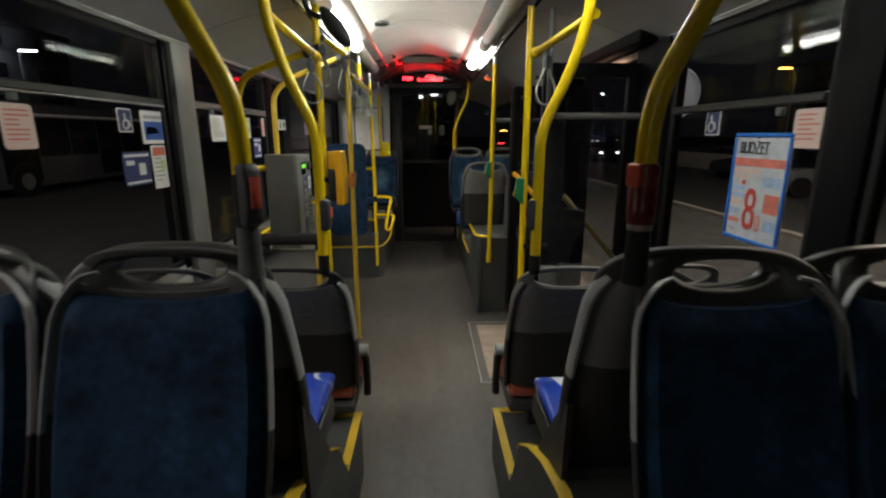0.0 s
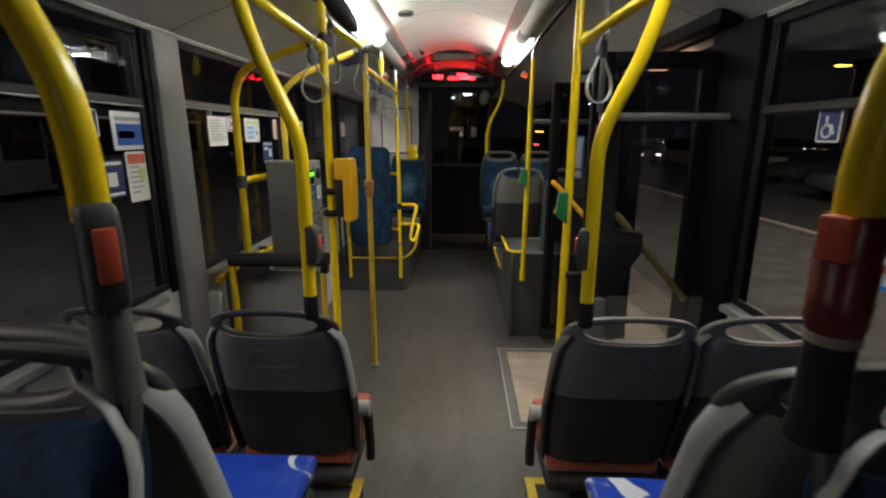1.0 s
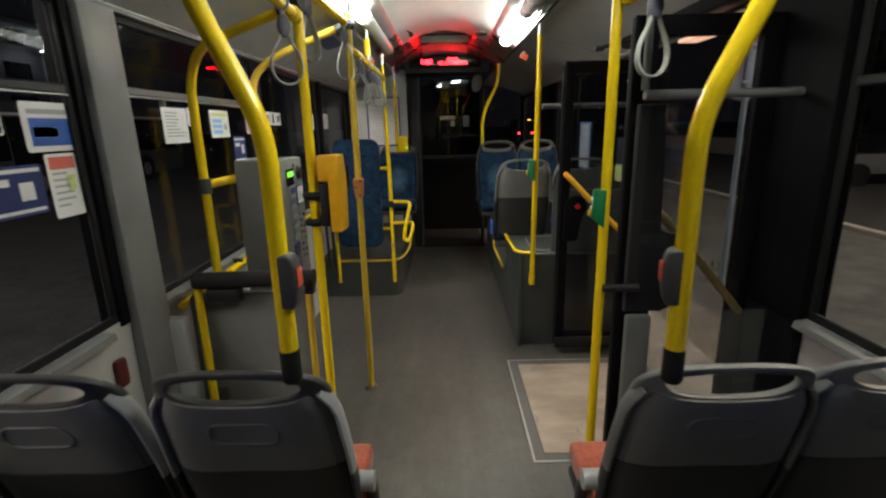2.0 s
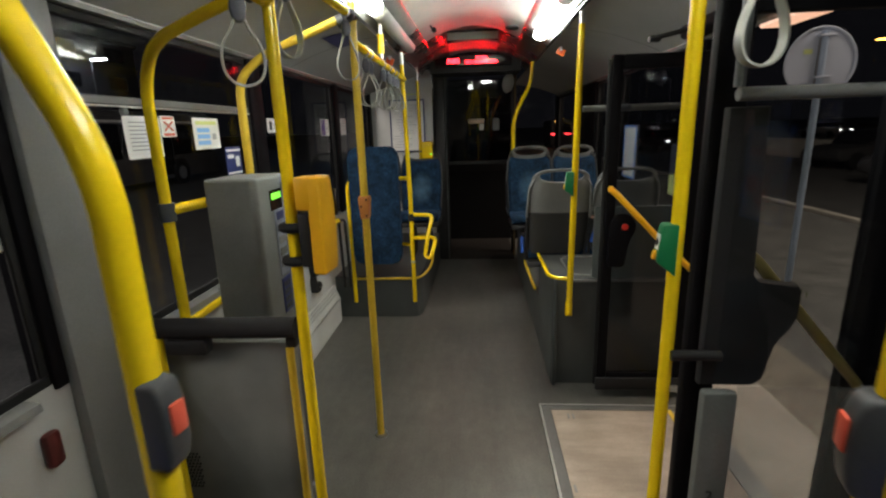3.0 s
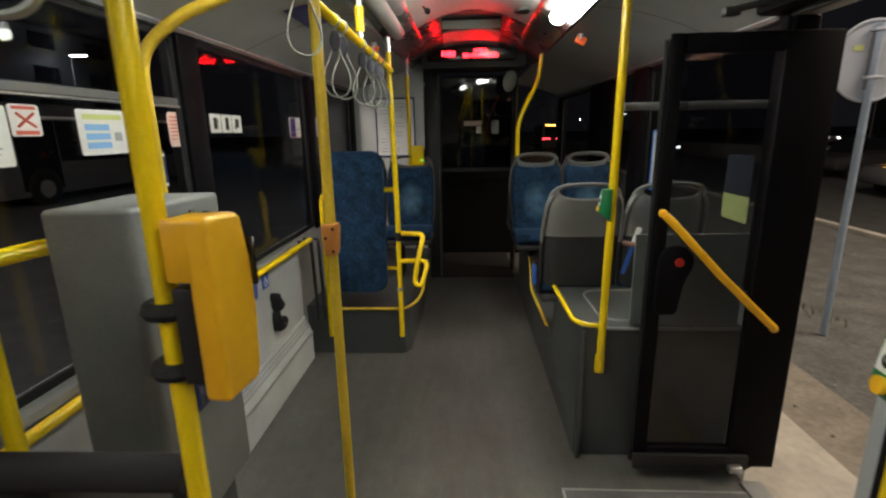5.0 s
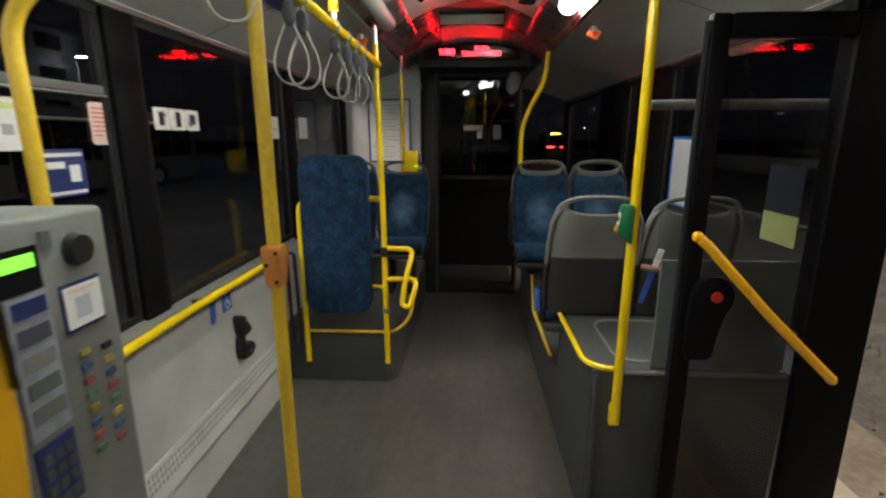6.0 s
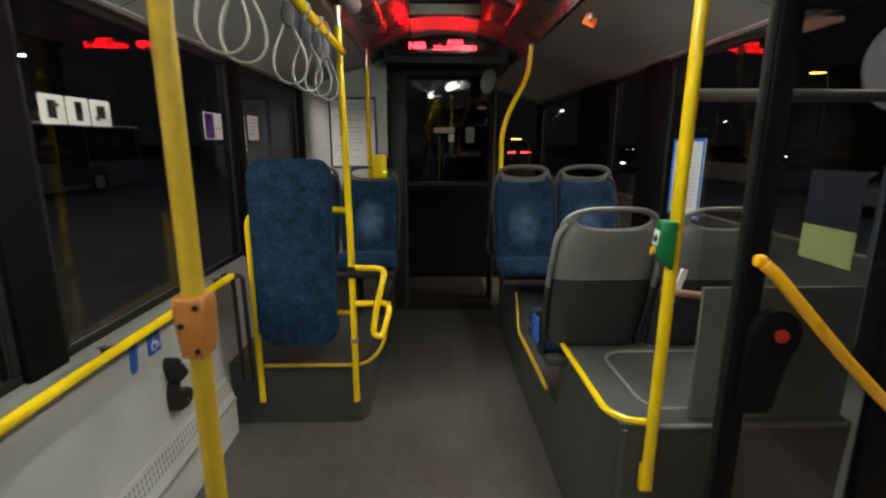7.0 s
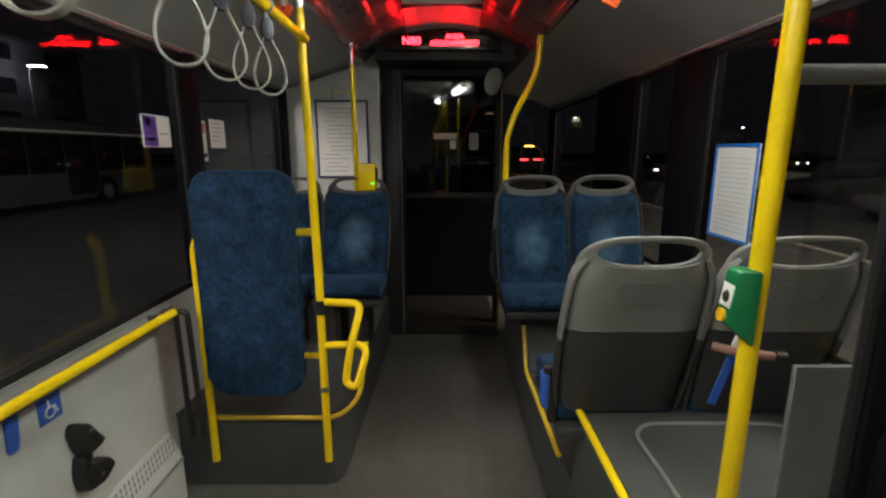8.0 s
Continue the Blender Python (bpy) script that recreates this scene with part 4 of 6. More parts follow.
part("body", add_box(B(), (-0.06, -0.04, -0.02), (0.05, 0.04, 0.15), 0.012), YELLOW, ob)
part("screen", add_box(B(), (0.05, -0.03, 0.05), (0.056, 0.03, 0.12), 0.002, 1), BLACK_GLOSS, ob)
bm = add_box(B(), (0.02, -0.0445, 0.02), (0.045, -0.0405, 0.032))
part("indicator", bm, LCD, ob, "small green light")
# stub handle and red handles in the ceiling
ob = thing("emergency_pull", (-0.515, 4.26, 1.985), "short yellow handle hanging from a steel rod", "handle")
part("rod", add_tube(B(), [(0, 0, 0.12), (0, 0, 0.20)], 0.012, 12), STEEL, ob)
part("grip", add_tube(B(), [(0, 0, 0.02), (0, 0, 0.025), (0, 0, 0.12), (0, 0, 0.125)], 0.02, 14), YELLOW, ob)
part("cap", add_tube(B(), [(0, 0, -0.005), (0, 0, 0.02)], 0.012, 12), STEEL, ob)
for x, y, z in ((0.672, 5.217, 2.105), (-0.655, 5.35, 2.11)):
    ob = thing("emergency_valve", (x, y, z), "orange-red emergency valve knob under the ceiling", "valve", "emergency valves")
    part("base", add_disc(B(), (0, 0, 0.022), 0.018, 0.03, "z", 18), CEILING_SHADED, ob)
    bm = add_prism(B(), rounded(-0.033, -0.026, 0.033, 0.026, 0.01, 4), 0.024, Matrix.Rotation(radians(28), 4, "Y") @ Matrix.Translation((0, -0.012, 0)), 0.006)
    part("knob", bm, VALVE, ob)
    part("knob_centre", add_disc(B(), (0, -0.014, 0), 0.011, 0.006, "y", 14), RED, ob)
# small round things in the ceiling
for x, y in ((-0.30, 3.92), (0.335, 5.40)):
    ob = thing("ceiling_speaker", (x, y, arch(x) - 0.004), "small dark round ceiling grille", "speaker", "ceiling speakers")
    part("rim", add_disc(B(), (0, 0, -0.004), 0.068, 0.012, "z", 24), GREY_TUBE, ob)
    part("grille", add_disc(B(), (0, 0, -0.0115), 0.057, 0.004, "z", 24), BLACK, ob)
ob = thing("ceiling_camera", (-0.315, 5.275, arch(-0.315)), "tiny dark ceiling camera on a stalk", "camera")
part("stalk", add_tube(B(), [(0, 0, 0.0), (0.02, -0.02, -0.03)], 0.006, 8), BLACK, ob)
bm = B()
bmesh.ops.create_uvsphere(bm, u_segments=14, v_segments=8, radius=0.02, matrix=Matrix.Translation((0.03, -0.03, -0.036)))
part("lens", bm, BLACK_GLOSS, ob)
tag = B()
hung = [(u, 2.160 - 0.165 * ((u - 0.575) / (W - 0.575)) ** 1.7 - 0.004) for u in (0.74, 0.78, 0.83, 0.87)]
add_run(tag, [(-u, z) for u, z in hung] + [(-u, z - 0.002) for u, z in reversed(hung)], 4.30, 4.66)
single("sticker", tag, material("dark violet-blue sticker", (0.05, 0.05, 0.17), 0.45, grain=0.1, stain=0.2), "dark violet-blue sticker on the ceiling side panel", "sticker", "ceiling stickers")
# black oval mirror housing
ob = thing("interior_mirror", pose(-0.345, 2.30, 1.985, 0, 0, 0), "black oval interior mirror housing on an arm", "mirror")
bm = B()
bmesh.ops.create_uvsphere(bm, u_segments=20, v_segments=12, radius=1.0, matrix=Matrix.Rotation(radians(-38), 4, "Y") @ Matrix.Diagonal((0.035, 0.03, 0.10, 1)))
part("housing", bm, BLACK, ob)
part("arm", add_tube(B(), fillet([(-0.01, 0, 0.02), (-0.12, 0.02, 0.06), (-0.14, 0.02, 0.16)], 0.04), 0.012, 10), BLACK, ob)
ob = thing("interior_mirror", (0.385, 6.98, 2.045), "grey-backed rounded interior mirror above the partition", "mirror")
bm = B()
bmesh.ops.create_uvsphere(bm, u_segments=20, v_segments=12, radius=1.0, matrix=Matrix.Rotation(radians(12), 4, "Y") @ Matrix.Diagonal((0.065, 0.025, 0.105, 1)))
part("housing", bm, STRAP, ob)
part("arm", add_tube(B(), [(0, 0.01, 0.05), (0.02, 0.02, 0.11)], 0.01, 10), BLACK, ob)


# ---- seats ----


def seat(x, y, T, floor_z, face, cushion, group, label, arm=0, rim=SHELL_EDGE, pale=False, pad=None):
    """A moulded bus seat. Its back shell stands at y and its grab handle tops out at T; face 1 looks ahead, -1 back."""
    ob = thing("bus_seat", pose(x, y, floor_z, 0, 0, 0 if face > 0 else 180), label, "seat", group)
    H = T - floor_z
    zb, zs, zt = H - (0.595 if cushion is FABRIC_ORANGE else min(0.64, H - 0.012) if face > 0 else 0.57), H - 0.31, H - 0.075

    def half(z):
        k = (z - zb) / (zt - zb)
        wide = 0.008 if cushion is FABRIC_ORANGE else 0.0
        return 0.196 + 0.012 * math.sin(math.pi * min(k * 1.1, 1)) - 0.035 * max(0, (k - 0.86) / 0.14) ** 2 + wide

    def lean(z):
        return 0.075 - 0.15 * (z - zb) / (zt - zb)

    def shell(z0, z1, ny, dip):
        bm = B()
        nx = 14
        grid = []
        for j in range(ny + 1):
            row = []
            for i in range(nx + 1):
                u = 2 * i / nx - 1
                z = z0 + (z1 - z0) * j / ny
                if dip:
                    z -= 0.028 * (1 - u * u) ** 0.8 * (j / ny) ** 3
                w = half(z)
                row.append(bm.verts.new((u * w, lean(z) + 0.05 * abs(u) ** 5 + 0.008 * (1 - u * u), z)))
            grid.append(row)
        for j in range(ny):
            for i in range(nx):
                bm.faces.new((grid[j][i], grid[j][i + 1], grid[j + 1][i + 1], grid[j + 1][i]))
        geom = bmesh.ops.extrude_face_region(bm, geom=bm.faces[:])
        for v in geom["geom"]:
            if isinstance(v, bmesh.types.BMVert):
                v.co.y += 0.018
        bmesh.ops.recalc_face_normals(bm, faces=bm.faces)
        return bm

    part("upper_shell", shell(zs + 0.002, zt, 10, True), SHELL_LOW if pad else (SHELL_LIFTED if pale else SHELL), ob)
    low = shell(zb, zs - 0.002, 8, False)
    part("lower_shell", low, SHELL_LOW, ob, "charcoal lower back shell")
    # the embossed plate on the shell
    bm = B()
    zc = (zs + zt) / 2 + 0.012
    add_tube(bm, [(px, lean(zc + pz) + 0.0055, zc + pz) for px, pz in rounded(-0.078, -0.031, 0.078, 0.031, 0.0305, 6)], 0.0012, 6, True)
    part("emblem", bm, SHELL_LIFTED if pale else SHELL, ob, "embossed rounded emblem")
    # rim round the sides: pale above, charcoal below
    thick, ahead = (0.021, 0.047) if face > 0 else (0.010, 0.066)
    for s in (-1, 1):
        for z0, z1, mat, text in ((zs - 0.03, zt - 0.004, rim, "grey side rim"), (zb, zs - 0.032, SHELL_LOW, "charcoal side rim")):
            line = []
            for i in range(9):
                z = z0 + (z1 - z0) * i / 8
                line.append((s * (half(z) + 0.002), lean(z) + ahead, z))
            if face < 0 and mat is not SHELL_LOW:
                line += [(s * (half(zt) - 0.012), lean(zt) + ahead - 0.004, zt + 0.012), (s * (half(zt) - 0.035), lean(zt) + ahead - 0.014, zt + 0.016)]
            part("side_rim", add_tube(B(), line, thick, 10, False, 0.45), mat, ob, text)
    # arched handle with a lens-shaped opening, growing out of the shoulders
    bm, n = B(), 44
    zc, base, wide = zt + 0.016, zt - 0.035, half(zt - 0.05) - 0.002
    rings = [[], [], [], []]
    lay = 0.015 if face > 0 else 0.006
    for k in range(n):
        c, v = math.cos(math.tau * k / n), math.sin(math.tau * k / n)
        ox = wide * math.copysign(abs(c) ** 0.6, c)
        oz = base + (0.100 * v ** 0.8 if v > 0 else -0.03 * abs(v) ** 0.5)
        if face > 0 or pad:
            ix, iz = 0.142 * math.copysign(abs(c) ** 0.85, c), zc + (0.030 if v > 0 else 0.038) * v
        else:
            ix, iz = 0.106 * math.copysign(abs(c) ** 0.85, c), zc + (0.026 if v > 0 else 0.032) * v
        for r, px, pz, py in ((0, ox, oz, lay), (1, ix, iz, lay), (2, ix, iz, lay + 0.024), (3, ox, oz, lay + 0.024)):
            rings[r].append(bm.verts.new((px, lean(pz) + py + 0.035 * abs(px / wide) ** 5, pz)))
    for r in range(4):
        a, b = rings[r], rings[(r + 1) % 4]
        for k in range(n):
            bm.faces.new((a[k], a[(k + 1) % n], b[(k + 1) % n], b[k]))
    bmesh.ops.recalc_face_normals(bm, faces=bm.faces)
    along = [e for e in bm.edges if any(e.verts[0] in ring and e.verts[1] in ring for ring in rings)]
    bmesh.ops.bevel(bm, geom=along, offset=0.0075, segments=2, profile=0.5, affect="EDGES")
    part("grab_handle", bm, HANDLE if rim in (SHELL_EDGE, SHELL_LOW) else rim, ob, "arched grab handle with a lens-shaped opening")
    # back pad
    bm = B()
    nx, ny = 14, 14
    foot = zb - 0.03 if pad else zb + 0.02
    front, back = [], []
    for j in range(ny + 1):
        rf, rb = [], []
        for i in range(nx + 1):
            u, v = 2 * i / nx - 1, j / ny
            z = foot + (zt - (0.012 if face < 0 else 0.04) - foot) * v - 0.03 * (1 - u * u) ** 0.8 * v ** 4
            w = half(z) + (0.003 if pad else (-0.006 if face < 0 else -0.026))
            edge = min(1.0, (1 - abs(u)) * 7) ** 0.5 * min(1.0, (1 - v) * 10 + 0.05) ** 0.5
            bolster = 0.018 * abs(u) ** 2.5
            rf.append(bm.verts.new((u * w, lean(z) + 0.03 + (0.045 + bolster) * (0.35 + 0.65 * edge), z)))
            rb.append(bm.verts.new((u * w, lean(z) + 0.028, z)))
        front.append(rf), back.append(rb)
    for j in range(ny):
        for i in range(nx):
            bm.faces.new((front[j][i], front[j + 1][i], front[j + 1][i + 1], front[j][i + 1]))
            bm.faces.new((back[j][i], back[j][i + 1], back[j + 1][i + 1], back[j + 1][i]))
    for i in range(nx):
        bm.faces.new((front[0][i], front[0][i + 1], back[0][i + 1], back[0][i]))
        bm.faces.new((front[ny][i + 1], front[ny][i], back[ny][i], back[ny][i + 1]))
    for j in range(ny):
        bm.faces.new((front[j + 1][0], front[j][0], back[j][0], back[j + 1][0]))
        bm.faces.new((front[j][nx], front[j + 1][nx], back[j + 1][nx], back[j][nx]))
    bmesh.ops.recalc_face_normals(bm, faces=bm.faces)
    part("back_pad", bm, pad or FABRIC, ob, "worn blue plush back pad")
    # cushion
    c = H - 0.58
    bm = B()
    deep = 0.045 if cushion is FABRIC_VINYL else 0.085
    tip = 0.045 if cushion is FABRIC_VINYL and x < 0 else 0.0
    add_profile(bm, fillet_profile([(0.10, c - deep + 0.01), (0.43 + tip, c - deep), (0.48 + tip, c - deep * 0.6), (0.47 + tip, c), (0.34 + tip, c + 0.012), (0.17, c - 0.012), (0.10, c)]), -0.192, 0.192)
    bmesh.ops.bevel(bm, geom=[e for e in bm.edges if abs(abs(e.verts[0].co.x) - 0.192) < 1e-4 and abs(e.verts[0].co.x - e.verts[1].co.x) < 1e-4], offset=0.018, segments=3, profile=0.5, affect="EDGES")
    part("cushion", bm, cushion, ob, "padded seat cushion")
    part("seat_pan", add_box(B(), (-0.196, 0.07, c - 0.13), (0.196, 0.46, c - deep - 0.001), 0.014), BLACK if face < 0 else SHELL_LOW, ob, "charcoal seat pan")
    bm = add_box(B(), (-0.10, 0.12, 0.0), (-0.06, 0.34, max(c - 0.131, 0.01)), 0.006)
    part("leg", bm, BLACK, ob, "black steel leg")
    bm = add_box(B(), (0.06, 0.12, 0.0), (0.10, 0.34, max(c - 0.131, 0.01)), 0.006)
    part("leg", bm, BLACK, ob, "black steel leg")
    if cushion is FABRIC_VINYL:
        for s in (-1, 1):
            bm = add_profile(B(), [(0.03, c + 0.17), (0.09, c + 0.12), (0.20, c - 0.02), (0.28, c - 0.13), (0.05, c - 0.13)], s * 0.199, s * 0.214)
            part("side_cheek", bm, SHELL_LOW, ob, "charcoal side cheek")
    if arm:
        s = arm
        a = part("armrest", add_tube(B(), [(s * 0.243, 0.10, c + 0.165), (s * 0.243, 0.14, c + 0.10), (s * 0.243, 0.165, c - 0.03), (s * 0.243, 0.155, c - 0.08)], 0.022, 12, False, 0.75), BLACK, ob, "folded black armrest")
        part("pivot", add_tube(B(), [(s * 0.18, 0.095, c + 0.16), (s * 0.26, 0.095, c + 0.16)], 0.026, 14), SHELL_EDGE, a, "grey armrest pivot")
        part("reflector", add_box(B(), (s * 0.222, 0.11, c + 0.02), (s * 0.228, 0.135, c + 0.12)), FABRIC_ORANGE, a)
    return ob


TXT = "grey-shelled bus seat with a %s cushion"
# back-to-back rows on the rear podium
for x in (-0.462, -0.90):
    seat(x, 0.955, 1.335, 0.712, -1, FABRIC, "rear-facing podium seats", TXT % "dark blue plush")
    seat(x, 1.045, 1.335, 0.712, 1, FABRIC_VINYL, "forward podium seats", TXT % "bright blue patterned")
for x in (0.632, 1.02):
    seat(x, 0.912, 1.325, 0.702, -1, FABRIC, "rear-facing podium seats", TXT % "dark blue plush")
seat(0.585, 1.045, 1.33, 0.702, 1, FABRIC_VINYL, "forward podium seats", TXT % "bright blue patterned")
seat(0.995, 1.045, 1.33, 0.702, 1, FABRIC_VINYL, "forward podium seats", TXT % "bright blue patterned")
# forward row behind the ticket machine and the door
ORANGE_TXT = "grey-shelled bus seat with an orange-red cushion, facing ahead"
seat(-0.472, 1.85, 1.07, 0.002, 1, FABRIC_ORANGE, "forward seats by the door", ORANGE_TXT, arm=1)
seat(-0.935, 1.85, 1.07, 0.002, 1, FABRIC_ORANGE, "forward seats by the door", ORANGE_TXT)
seat(0.588, 1.85, 1.065, 0.002, 1, FABRIC_ORANGE, "forward seats by the door", ORANGE_TXT, arm=-1, rim=SHELL)
seat(0.998, 1.87, 1.065, 0.002, 1, FABRIC_ORANGE, "forward seats by the door", ORANGE_TXT, rim=SHELL)

# ---- right front podium with facing seats ----
ob = thing("front_podium", (0, 0, 0.002), "grey vinyl wheel-arch podium with yellow edge strips and a footwell", "podium", "podiums")
prof = [(4.06, 0.0), (6.62, 0.0), (6.62, 0.60), (5.80, 0.60), (5.66, 0.32), (4.95, 0.335), (4.72, 0.34), (4.66, 0.685), (4.03, 0.685)]
part("podium_body", add_profile(B(), prof, 0.475, W - 0.004), PODIUM, ob)
bm = B()
line = fillet([(0.455, 4.70, 0.692), (0.455, 4.10, 0.692), (0.50, 4.045, 0.692), (0.56, 4.035, 0.692)], 0.05, 6)
add_tube(bm, line, 0.012, 8, False, 1.0)
part("edge_strip", bm, YELLOW, ob, "yellow step-edge strip")
part("edge_strip", add_tube(B(), fillet([(0.468, 4.88, 0.342), (0.468, 5.64, 0.325), (0.468, 5.80, 0.60)], 0.05, 5), 0.012, 8), YELLOW_DULL, ob, "yellow step-edge strip")
part("rear_edge", add_box(B(), (0.58, 4.016, 0.676), (W - 0.02, 4.03, 0.69), 0.003, 1), PILLAR, ob, "worn metal edge")
bm = add_tube(B(), [(0.86 + px, 4.345 + py, 0.688) for px, py in [(a, b) for a, b in rounded(-0.27, -0.235, 0.24, 0.20, 0.09, 6)]], 0.006, 8, True)
part("lid_seam", bm, PILLAR, ob, "rounded seam of the wheel-arch lid")
part("corner_cover", add_box(B(), (0.478, 4.02, 0.002), (0.50, 4.056, 0.67), 0.006), PODIUM, ob)

# these backs get little lamp light, so a lightened shell colour makes up for it
R3 = "grey-shelled bus seat on the podium, facing ahead, shell lightened for missing light"
seat(0.578, 4.52, 1.31, 0.687, 1, FABRIC, "podium seats by the door", R3, rim=SHELL_LIFTED, pale=True)
seat(1.005, 4.52, 1.31, 0.687, 1, FABRIC, "podium seats by the door", R3, rim=SHELL_LIFTED, pale=True)
FACING = "bus seat upholstered in worn blue plush, facing the rear"
seat(0.525, 5.965, 1.385, 0.602, -1, FABRIC, "front rear-facing seats", FACING, rim=SHELL_LOW, pad=worn(0.403))
seat(0.945, 5.965, 1.385, 0.602, -1, FABRIC, "front rear-facing seats", FACING, rim=SHELL_LOW, pad=worn(0.403))
BACKROW = "grey-shelled bus seat back to back with the facing pair"
seat(0.53, 6.04, 1.40, 0.602, 1, FABRIC, "front forward seats", BACKROW, rim=SHELL)
seat(0.95, 6.04, 1.40, 0.602, 1, FABRIC, "front forward seats", BACKROW, rim=SHELL)
ob = thing("folding_bar", (0.80, 4.52, 0.98), "short brownish armrest bar between the podium seats", "armrest")
part("bar", add_tube(B(), [(-0.02, -0.05, 0), (0.02, -0.09, 0.0), (0.12, -0.10, -0.01)], 0.013, 10), material("brownish pink grip", (0.22, 0.11, 0.085), 0.5, stain=0.2), ob)
part("tip", add_tube(B(), [(0.121, -0.10, -0.01), (0.15, -0.10, -0.012)], 0.017, 10), BLACK, ob)
ob = thing("seat_belt", pose(0.75, 4.50, 0.72, 0, 16, 0), "blue and white seat belt hanging between the seats", "seat belt")
part("webbing", add_box(B(), (-0.012, -0.06, 0.10), (0.012, -0.056, 0.26), 0.001, 1), PRINT_BLUE, ob)
part("buckle", add_box(B(), (-0.014, -0.062, 0.26), (0.014, -0.054, 0.36), 0.003, 1), PAPER, ob)
ob = thing("belt_stalk", (0.362, 4.63, 0.60), "dark belt stalk with a blue wrapper beside the seat", "seat belt")
part("stalk", add_tube(B(), [(0.01, 0, 0.05), (0, 0, 0.14), (-0.01, 0.0, 0.24)], 0.016, 10), BLACK, ob)
part("wrapper", add_box(B(), (-0.03, -0.02, 0.10), (-0.006, 0.03, 0.22), 0.008), PRINT_BLUE, ob)

# ---- left front podium, wheelchair back pad and its rail ----
ob = thing("front_podium", (0, 0, 0.002), "grey vinyl wheel-arch podium with a rounded corner", "podium", "podiums")
out = [(-W + 0.004, 5.15), (-0.53, 5.15), (-0.49, 5.165), (-0.465, 5.21), (-0.455, 5.3), (-0.435, 6.9), (-W + 0.004, 6.9)]
bm = B()
lo, hi = [bm.verts.new((x, y, 0.0)) for x, y in out], [bm.verts.new((x, y, 0.36)) for x, y in out]
bm.faces.new(lo), bm.faces.new(hi)
for i in range(len(out)):
    bm.faces.new((lo[i], lo[(i + 1) % len(out)], hi[(i + 1) % len(out)], hi[i]))
bmesh.ops.recalc_face_normals(bm, faces=bm.faces)
part("podium_body", bm, PODIUM, ob)
part("top_edge", add_tube(B(), [(x, y, 0.359) for x, y in out[:6]], 0.006, 8), SHELL_LOW, ob, "dark moulded top edge")
seat(-0.535, 6.20, 1.375, 0.364, -1, FABRIC, "front rear-facing seats", FACING, rim=SHELL_LOW, pad=worn(0.631))
seat(-0.955, 6.20, 1.375, 0.364, -1, FABRIC, "front rear-facing seats", FACING, rim=SHELL_LOW, pad=worn(0.631))

ob = thing("wheelchair_bay_pad", (-0.795, 5.14, 0.495), "tall blue plush wheelchair backrest pad", "backrest")
bm = add_prism(B(), rounded(-0.2, 0, 0.2, 0.955, 0.075, 8), 0.085, Matrix.Translation((0, -0.065, 0)), 0.022, 4)
part("pad", bm, FABRIC, ob)
part("back_board", add_box(B(), (-0.17, 0.022, 0.05), (0.17, 0.04, 0.9), 0.01), BLACK, ob)

ob = thing("wheelchair_rail", (-0.51, 5.12, 0.15), "yellow tube frame round the wheelchair backrest with a folding arm loop", "handrail")
part("post", add_tube(B(), [(0, 0, 0.0), (0, 0, 0.9), (-0.02, 0.01, 1.90)], P, 14), YELLOW, ob)
part("top_sleeve", add_tube(B(), [(-0.02, 0.01, 1.901), (-0.02, 0.01, 1.99)], 0.0165, 14), STEEL, ob, "bare steel top")
part("collar", add_tube(B(), [(0, 0, 0.70), (0, 0, 0.76)], 0.026, 14), BLACK, ob, "black collar")
part("clip", add_tube(B(), [(0, 0, 0.345), (0, 0, 0.365)], 0.021, 14), STEEL, ob)
part("hoop", add_tube(B(), fillet([(-0.51, 0, 0.0), (-0.51, 0, 1.045), (0.0, 0.03, 1.045)], 0.09, 8), P, 14), YELLOW, ob)
part("cross_bar", add_tube(B(), fillet([(-0.51, 0.02, 0.20), (0.05, 0.02, 0.20), (0.15, 0.02, 0.30), (0.185, 0.02, 0.56)], 0.12, 8), 0.011, 12), YELLOW_DULL, ob)
part("cross_bar", add_tube(B(), [(-0.3, 0.03, 0.50), (0, 0.02, 0.50)], 0.014, 12), YELLOW, ob)
part("arm_loop", add_tube(B(), fillet([(0.01, 0, 0.75), (0.175, 0, 0.745), (0.13, -0.06, 0.56), (0.11, -0.08, 0.42), (0.155, -0.08, 0.40), (0.195, -0.03, 0.54), (0.165, 0, 0.56), (0.01, 0, 0.555)], 0.045, 6), 0.0165, 12), YELLOW, ob)

# black tubes and fittings in the corner behind the pad
ob = thing("belt_anchor", (-1.10, 5.07, 0.3), "two black upright bars with a wall bracket", "bracket")
for dx in (0, 0.05):
    part("bar", add_tube(B(), fillet([(dx - 0.05, 0, 0.575), (dx, 0, 0.575), (dx + 0.01, 0, 0.0)], 0.04), 0.012, 10), BLACK, ob)

